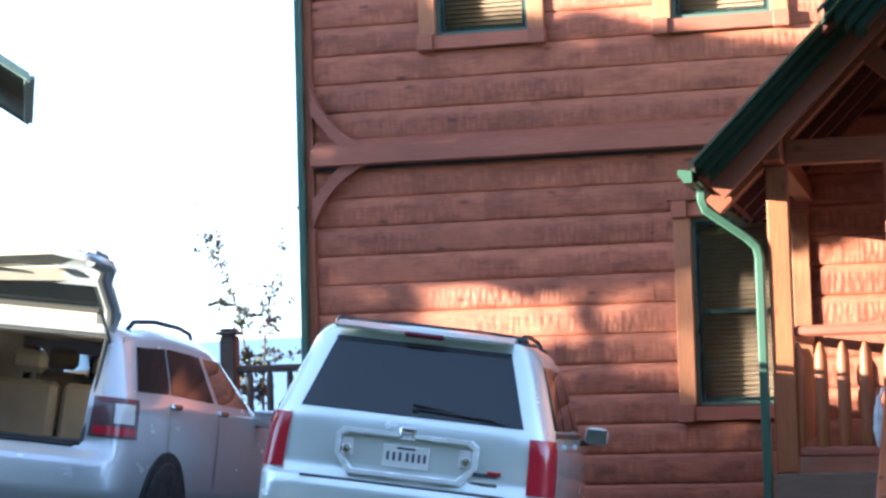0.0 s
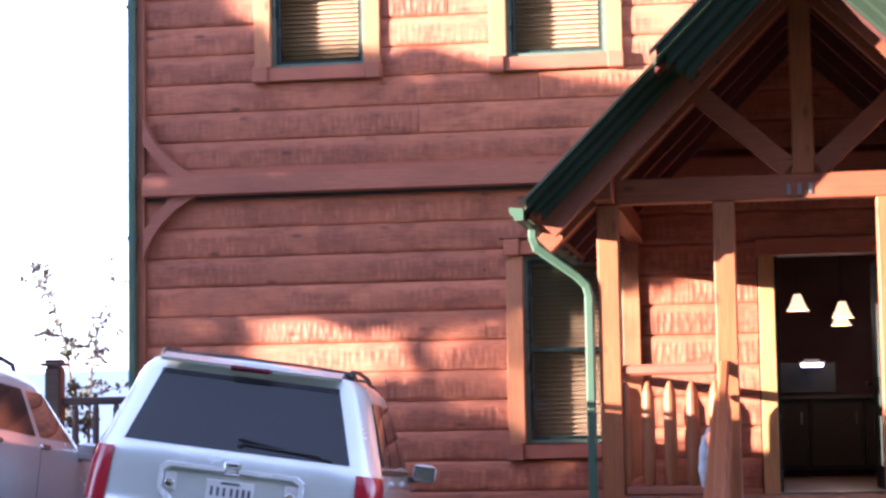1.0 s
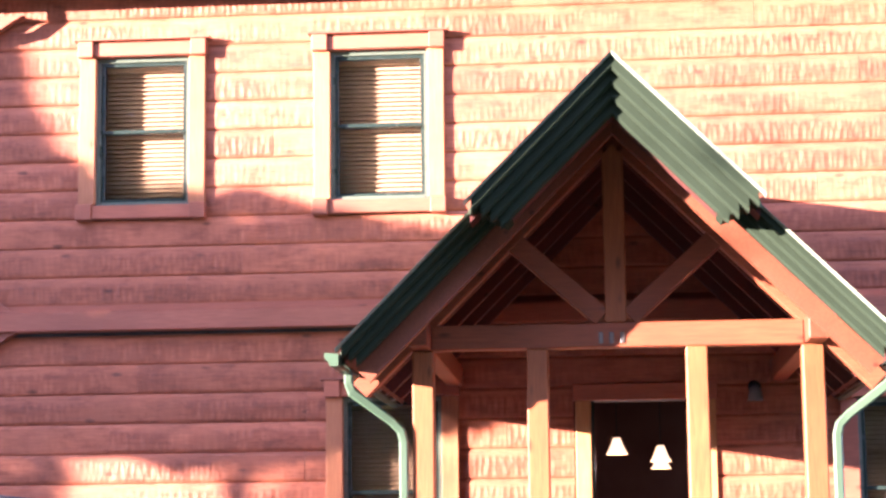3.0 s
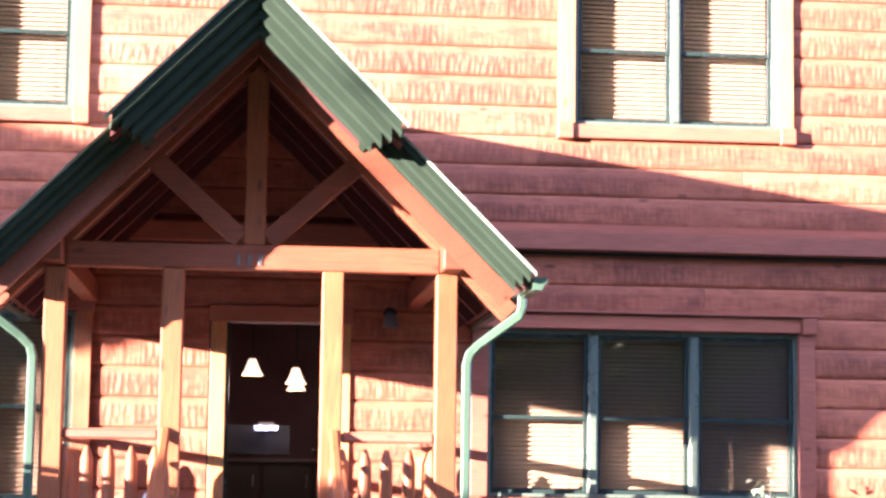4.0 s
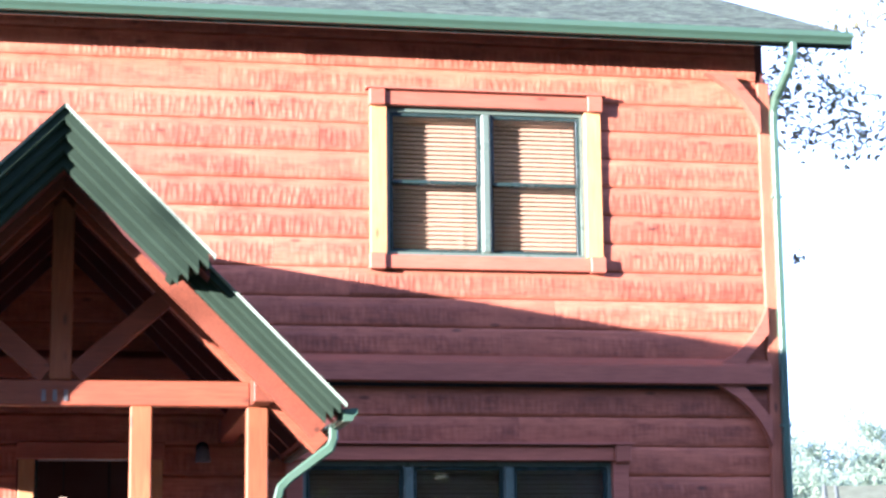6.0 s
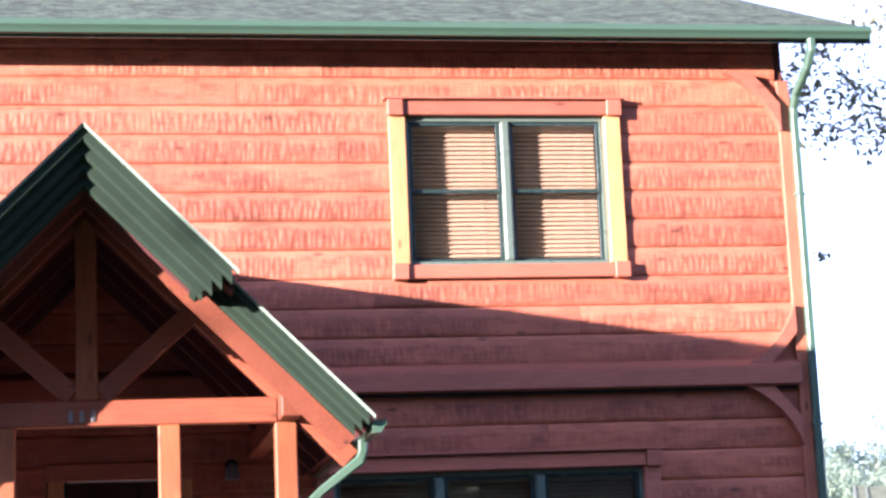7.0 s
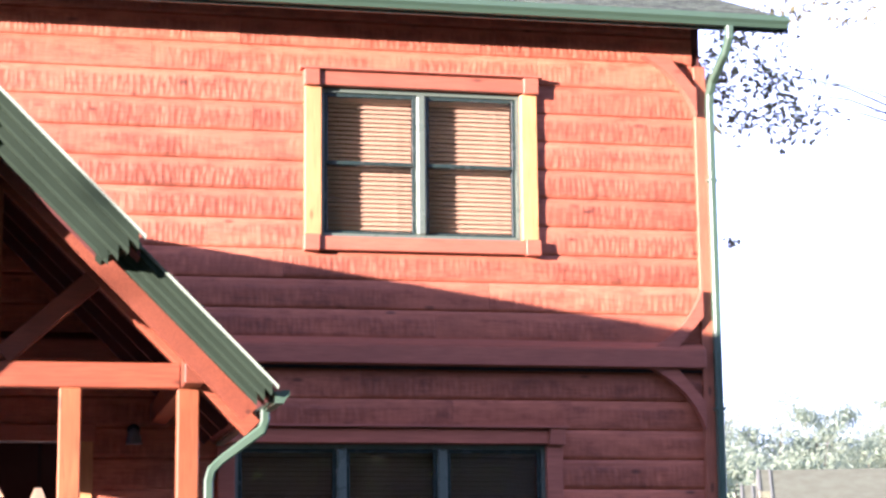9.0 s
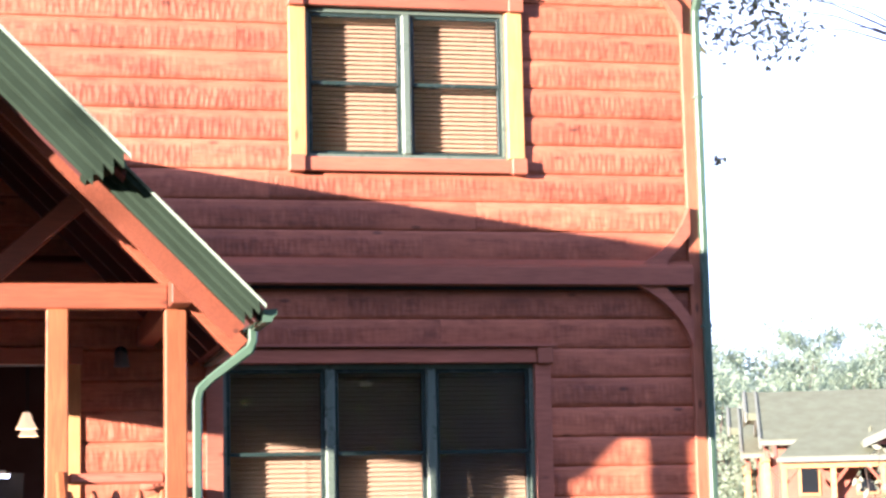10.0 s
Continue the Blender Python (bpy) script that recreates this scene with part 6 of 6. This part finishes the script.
def far_cabins():
    for name, at, w in (("far_cabin", (44.75, 70, -0.55), 17), ("far_cabin", (46.1, 77, -0.93), 16.2)):
        c, m = cabin(name, "distant red-brown cabin with grey-green roof and timber porch", at, -20, w, 9, 5.4, 2.1, M_FAR_TRIM, at[1] == 70)
        # the upper part of the roof stands out further over the gable
        for s in (-1, 1):
            bm = bmesh.new()
            prism(bm, [(0, 7.78), (s * 2.4, 6.63), (s * 2.4, 6.3), (0, 7.3)], 0, -w / 2 - 1.3, -w / 2 - 0.7, m)
            part("prow_roof", bm, M_FAR_ROOF, c)
            bm = bmesh.new()
            prism(bm, [(0, 7.84), (s * 2.45, 6.68), (s * 2.45, 6.2), (0, 7.25)], 0, -w / 2 - 1.4, -w / 2 - 1.28, m)
            part("prow_fascia", bm, M_FAR_TRIM, c)
            bm = bmesh.new()
            prism(bm, [(0, 7.35), (s * 4.9, 4.95), (s * 4.9, 4.4), (0, 6.8)], 0, -w / 2 - 0.6, -w / 2 - 0.4, m)
            part("gable_rafter", bm, M_BAND, c)
        for yy in (-4.2, -1.4, 1.4, 4.2):
            bm = bmesh.new()
            box(bm, (-w / 2 - 0.62, yy - 0.14, -6), (-w / 2 - 0.35, yy + 0.14, 4.7), 0.02, m)
            part("gable_post", bm, M_JAMB, c)
        bm = bmesh.new()
        box(bm, (-w / 2 - 0.64, -4.6, 4.3), (-w / 2 - 0.33, 4.6, 4.62), 0.02, m)
        part("gable_beam", bm, M_JAMB, c)
    cabin("neighbour_cabin", "neighbouring timber cabin with dark overhanging eaves", (-26.07, 22.4, 0.0), 116, 4.5, 9, 9.35, 3.0, M_DRIP, False, 1.2, 0.45)


far_cabins()

# wooded slope to the right
rng_w = random.Random(5)
for i in range(30):
    row = i // 10
    a = radians(19.3 + (i % 10) * 0.72 + rng_w.uniform(-0.25, 0.25))
    far = (112, 140, 170)[row] + rng_w.uniform(-8, 8)
    x, y = far * math.sin(a), far * math.cos(a) - 18
    z = ground_z(x, y)
    top = 1.5 + far * math.tan(radians(((3.3, 4.6, 5.4)[row] if row else (4.0 if i < 3 else 3.2)) + rng_w.uniform(-0.5, 0.6)))
    tree("hillside_tree", "tree on the far slope with haze in its leaf colour", (x, y, z - 0.5), max(6, top - z), 3.8, 15000, 0.28, M_LEAF_HAZED, 100 + i, 44, 0.3, low=0.1)

# unseen trees added behind and left of the viewer: they screen low sky, reflect in panes
rng_r = random.Random(31)
for i in range(18):
    x, y = (-22, -17, -12, -7, -2, 3, 7, 29, 35)[i % 9] + rng_r.uniform(-1.5, 1.5), (-33 if i < 9 else -46) + rng_r.uniform(-3, 3)
    tree("sky_screen_tree", "unseen tall leafy tree added to screen low sky light", (x, y, ground_z(x, y) - 0.2), rng_r.uniform(17, 22), 4.8, 5200, 0.5, M_LEAF, 70 + i, 40, 0.22, low=0.06)
for i, (x, y) in enumerate(((-31, 1.5), (-30, 8.5), (-25, -2.5), (-27, 4.5), (-34, -5), (-22, 3.0), (-19.5, -21), (-15, -25.5), (-9.5, -29))):
    tree("sky_screen_tree", "unseen tall leafy tree added to screen low sky light", (x, y, ground_z(x, y) - 0.2), 17 + i % 3, 3.9, 5200, 0.42, M_LEAF, 200 + i, 40, 0.24, low=0.08)


def shade_caster(name, label, category, away, blobs, leaves, size, seed, trunk=0.05):
    """An unseen tree or shrub added up the sun from the front wall: blobs give the middle and half sizes of its shade
    on the wall.
    """
    rng = random.Random(seed)
    mid = Vector((sum(q[0] for q in blobs) / len(blobs), 0, sum(q[1] for q in blobs) / len(blobs)))
    hub = mid - SUN_WAY * away
    across = Vector((1.0, -SUN_RUN, 0)).normalized()
    thin = 1.0 / math.hypot(1.0, SUN_RUN)
    base = Vector((hub.x, hub.y, ground_z(hub.x, hub.y)))
    t = thing(name, label, category, base)
    bm = bmesh.new()
    low = base.lerp(hub, 0.5) + Vector((0.05, -0.04, 0))
    sweep(bm, [base, low, hub, hub + Vector((0, 0.03, 0.4))], circle(trunk, 8), side=(0.2, 1, 0.1), sizes=[1.3, 1.0, 0.6, 0.2])
    part("trunk", bm, M_BARK, t, smooth=True)
    limbs = bmesh.new()
    spots = []
    whole = sum(q[2] * q[3] for q in blobs)
    for x, z, rx, rz in blobs:
        deep = SUN_WAY * rng.gauss(0, 0.3)
        c = hub + across * (x - mid.x) * thin + Vector((0, 0, z - mid.z)) + deep
        start = base.lerp(hub, rng.uniform(0.45, 1.0))
        sweep(limbs, [start, start.lerp(c, 0.55) + Vector((0, 0, 0.12)), c], circle(trunk * 0.35, 5), side=(0.3, 0.2, 1), sizes=[1, 0.6, 0.3])
        for _ in range(int(leaves * rx * rz / whole)):
            a, r = rng.uniform(0, 6.283), rng.uniform(0, 1) ** 0.5 * rng.uniform(0.93, 1.05)
            spots.append(c + across * math.cos(a) * r * rx * thin + Vector((0, 0, math.sin(a) * r * rz)) + SUN_WAY * rng.gauss(0, 0.22))
    part("branchwork", limbs, M_BARK, t)
    ob = new("crown", leaf_mesh("crown", spots, size, M_LEAF, rng))
    hang(ob, t)
    return t


# out-of-view leaf masses, shaped only by the shade they must throw
shade_caster("shade_caster", "unseen dense tree added to shade the left wall", "tree", 13.0, [
    (-5.3, 4.35, 0.9, 0.75), (-4.3, 4.3, 0.9, 0.62), (-3.3, 4.27, 0.9, 0.64), (-2.4, 4.17, 0.9, 0.62), (-1.5, 4.1, 0.8, 0.62),
    (-5.4, 3.4, 0.8, 0.85), (-4.45, 3.15, 0.9, 0.78), (-3.5, 3.15, 0.9, 0.80), (-2.6, 3.35, 0.9, 0.72), (-1.6, 3.5, 0.8, 0.7),
    (-4.95, 2.68, 0.75, 0.40), (-4.1, 2.66, 0.75, 0.40), (-3.2, 2.80, 0.75, 0.38), (-2.4, 2.95, 0.65, 0.36)], 15000, 0.15, 9)
shade_caster("slim_shade_caster", "unseen slim tree added to shade the wall corner and fence", "tree", 16.0, [
    (-5.7, 5.35, 0.5, 0.7), (-5.85, 6.1, 0.4, 0.4), (-5.3, 5.0, 0.35, 0.35), (-5.75, 2.3, 0.75, 1.0), (-5.75, 1.0, 0.85, 0.9),
    (-6.7, 1.8, 0.6, 0.7), (-7.3, 1.5, 0.6, 0.8), (-6.8, 0.7, 0.7, 0.7)], 7000, 0.15, 15, 0.03)
shade_caster("low_shade_caster", "unseen dense shrub added to shade the foot of the wall", "shrub", 12.0, [
    (-4.7, 0.95, 0.9, 0.8), (-3.7, 0.95, 0.8, 0.85), (-2.9, 0.85, 0.7, 0.75)], 4000, 0.14, 12, 0.04)
shade_caster("sparse_shade_caster", "unseen sparse tree added to dapple the lower wall", "tree", 30.0, [
    (-2.4, 1.7, 1.0, 0.75), (-2.5, 2.35, 1.0, 0.35), (-3.2, 1.5, 0.8, 0.4), (-2.3, 0.85, 0.9, 0.55)], 1250, 0.12, 18, 0.02)
# added hedges out of view keep the low sun off cars and posts
for x0, n in ((-1.1, 19), (1.2, 20), (3.5, 21), (5.75, 22), (8.0, 23)):
    shade_caster("hedge_shade_caster", "unseen leafy hedge added to shade the cars and posts", "hedge", 19.0 + 0.2 * (n - 22), [(x0 + 0.4 * k, z, 0.45, 0.5) for k in range(6) for z in ((0.06 if n > 21 else -0.14), -0.65, -1.4)], 5200, 0.16, n, 0.03)


def wall_shrub(x, y, top, spread, n, seed):
    """A young shrub at the foot of the wall, its stems bare below and leafy above."""
    rng = random.Random(seed)
    base = Vector((x, y, ground_z(x, y)))
    t = thing("wall_shrub", "young shrub with glossy sunlit leaves beside the wall", "shrub", base, "shrubs beside the wall")
    spots = []
    for k in range(n):
        tip = Vector((x + rng.gauss(0, spread), y + rng.gauss(0, spread * 0.7), base.z + (top - base.z) * rng.uniform(0.72, 1.0)))
        bend = base.lerp(tip, 0.55) + Vector((rng.gauss(0, 0.05), rng.gauss(0, 0.05), 0))
        bm = bmesh.new()
        sweep(bm, [base + Vector((rng.gauss(0, 0.03), rng.gauss(0, 0.03), 0)), bend, tip], circle(0.009, 6), side=(0.2, 1, 0.1), sizes=[1.2, 0.8, 0.3])
        part("stem", bm, M_BARK, t)
        for i in range(26):
            f = rng.uniform(0.35, 1.05)
            spots.append(base.lerp(tip, f) + Vector((rng.gauss(0, 0.05), rng.gauss(0, 0.05), rng.gauss(0, 0.03))))
    ob = new("foliage", leaf_mesh("foliage", spots, 0.075, M_LEAF_PALE, rng))
    hang(ob, t)


wall_shrub(4.55, -0.60, 1.56, 0.07, 4, 61)
wall_shrub(6.02, -0.50, 1.47, 0.10, 5, 62)
wall_shrub(7.87, -1.5, 2.10, 0.16, 18, 63)


def far_haze():
    m, nt, p, out = shader("glowing far haze")
    nt.nodes.remove(p)
    # the ridge emits pale blue in place of haze in the air
    em = nt.nodes.new("ShaderNodeEmission")
    em.inputs[0].default_value, em.inputs[1].default_value = (0.72, 0.88, 1.0, 1), 0.088
    nt.links.new(em.outputs[0], out.inputs[0])
    bm = bmesh.new()
    rows = []
    for i in range(97):
        a = 2 * math.pi * i / 96
        x, y = 2600 * math.sin(a), 2600 * math.cos(a)
        h = 95 + 45 * noise.noise((x * 0.0011, y * 0.0011, 2)) + 14 * noise.noise((x * 0.006, y * 0.006, 5))
        rows.append([bm.verts.new((x, y, -160)), bm.verts.new((x, y, h))])
    for r, q in zip(rows, rows[1:]):
        bm.faces.new((r[0], q[0], q[1], r[1]))
    tagged(part("backdrop", bm, m), "far mountain ridge glowing pale blue for haze", "mountains", kind="structure")


far_haze()


# ---- cladding boards ----
def cladding():
    holes = [(a - 0.155, b + 0.155, c - (0.15 if k != "door" else 0), d + 0.155) for k, (a, b, c, d) in OPENINGS.items()]
    rng = random.Random(4)
    k = 0
    z = COURSE0 - PITCH * 2
    while z < WALL_TOP - 0.05:
        cuts = [WALL_L + 0.09]
        x = WALL_L + rng.uniform(1.2, 4.6)
        while x < WALL_R - 1.0:
            cuts.append(x)
            x += rng.choice((2.44, 3.05, 3.66, 4.88))
        cuts.append(WALL_R - 0.09)
        for a, b in zip(cuts, cuts[1:]):
            bm = bmesh.new()
            top = min(z + PITCH, WALL_TOP)
            swell = rng.uniform(-0.003, 0.003)
            for u, v, w, s in cut_out(a + 0.0012, b - 0.0012, z, top, holes):
                # sections: a rounded nose at the foot, a slope back at the top
                prof = [(0.0, 0.020), (0.012, 0.004), (0.035, -0.001 - swell), (PITCH * 0.5, -0.004 - swell), (PITCH - 0.03, 0.0), (PITCH - 0.006, 0.012), (PITCH, 0.022)]
                inside = [(h, y) for h, y in prof if w - z < h < s - z]
                def y_at(h):
                    for (h0, y0), (h1, y1) in zip(prof, prof[1:]):
                        if h0 <= h <= h1:
                            return y0 + (y1 - y0) * (h - h0) / (h1 - h0)
                    return 0.02
                pts = [(w - z, y_at(w - z))] + inside + [(s - z, y_at(min(PITCH, s - z)))]
                ring = [(y, z + h) for h, y in pts] + [(0.033, s), (0.033, w)]
                prism(bm, ring, 0, u, v)
            if len(bm.faces):
                part("plank", bm, M_SIDING, WALL)
            else:
                bm.free()
        z += PITCH
        k += 1


cladding()
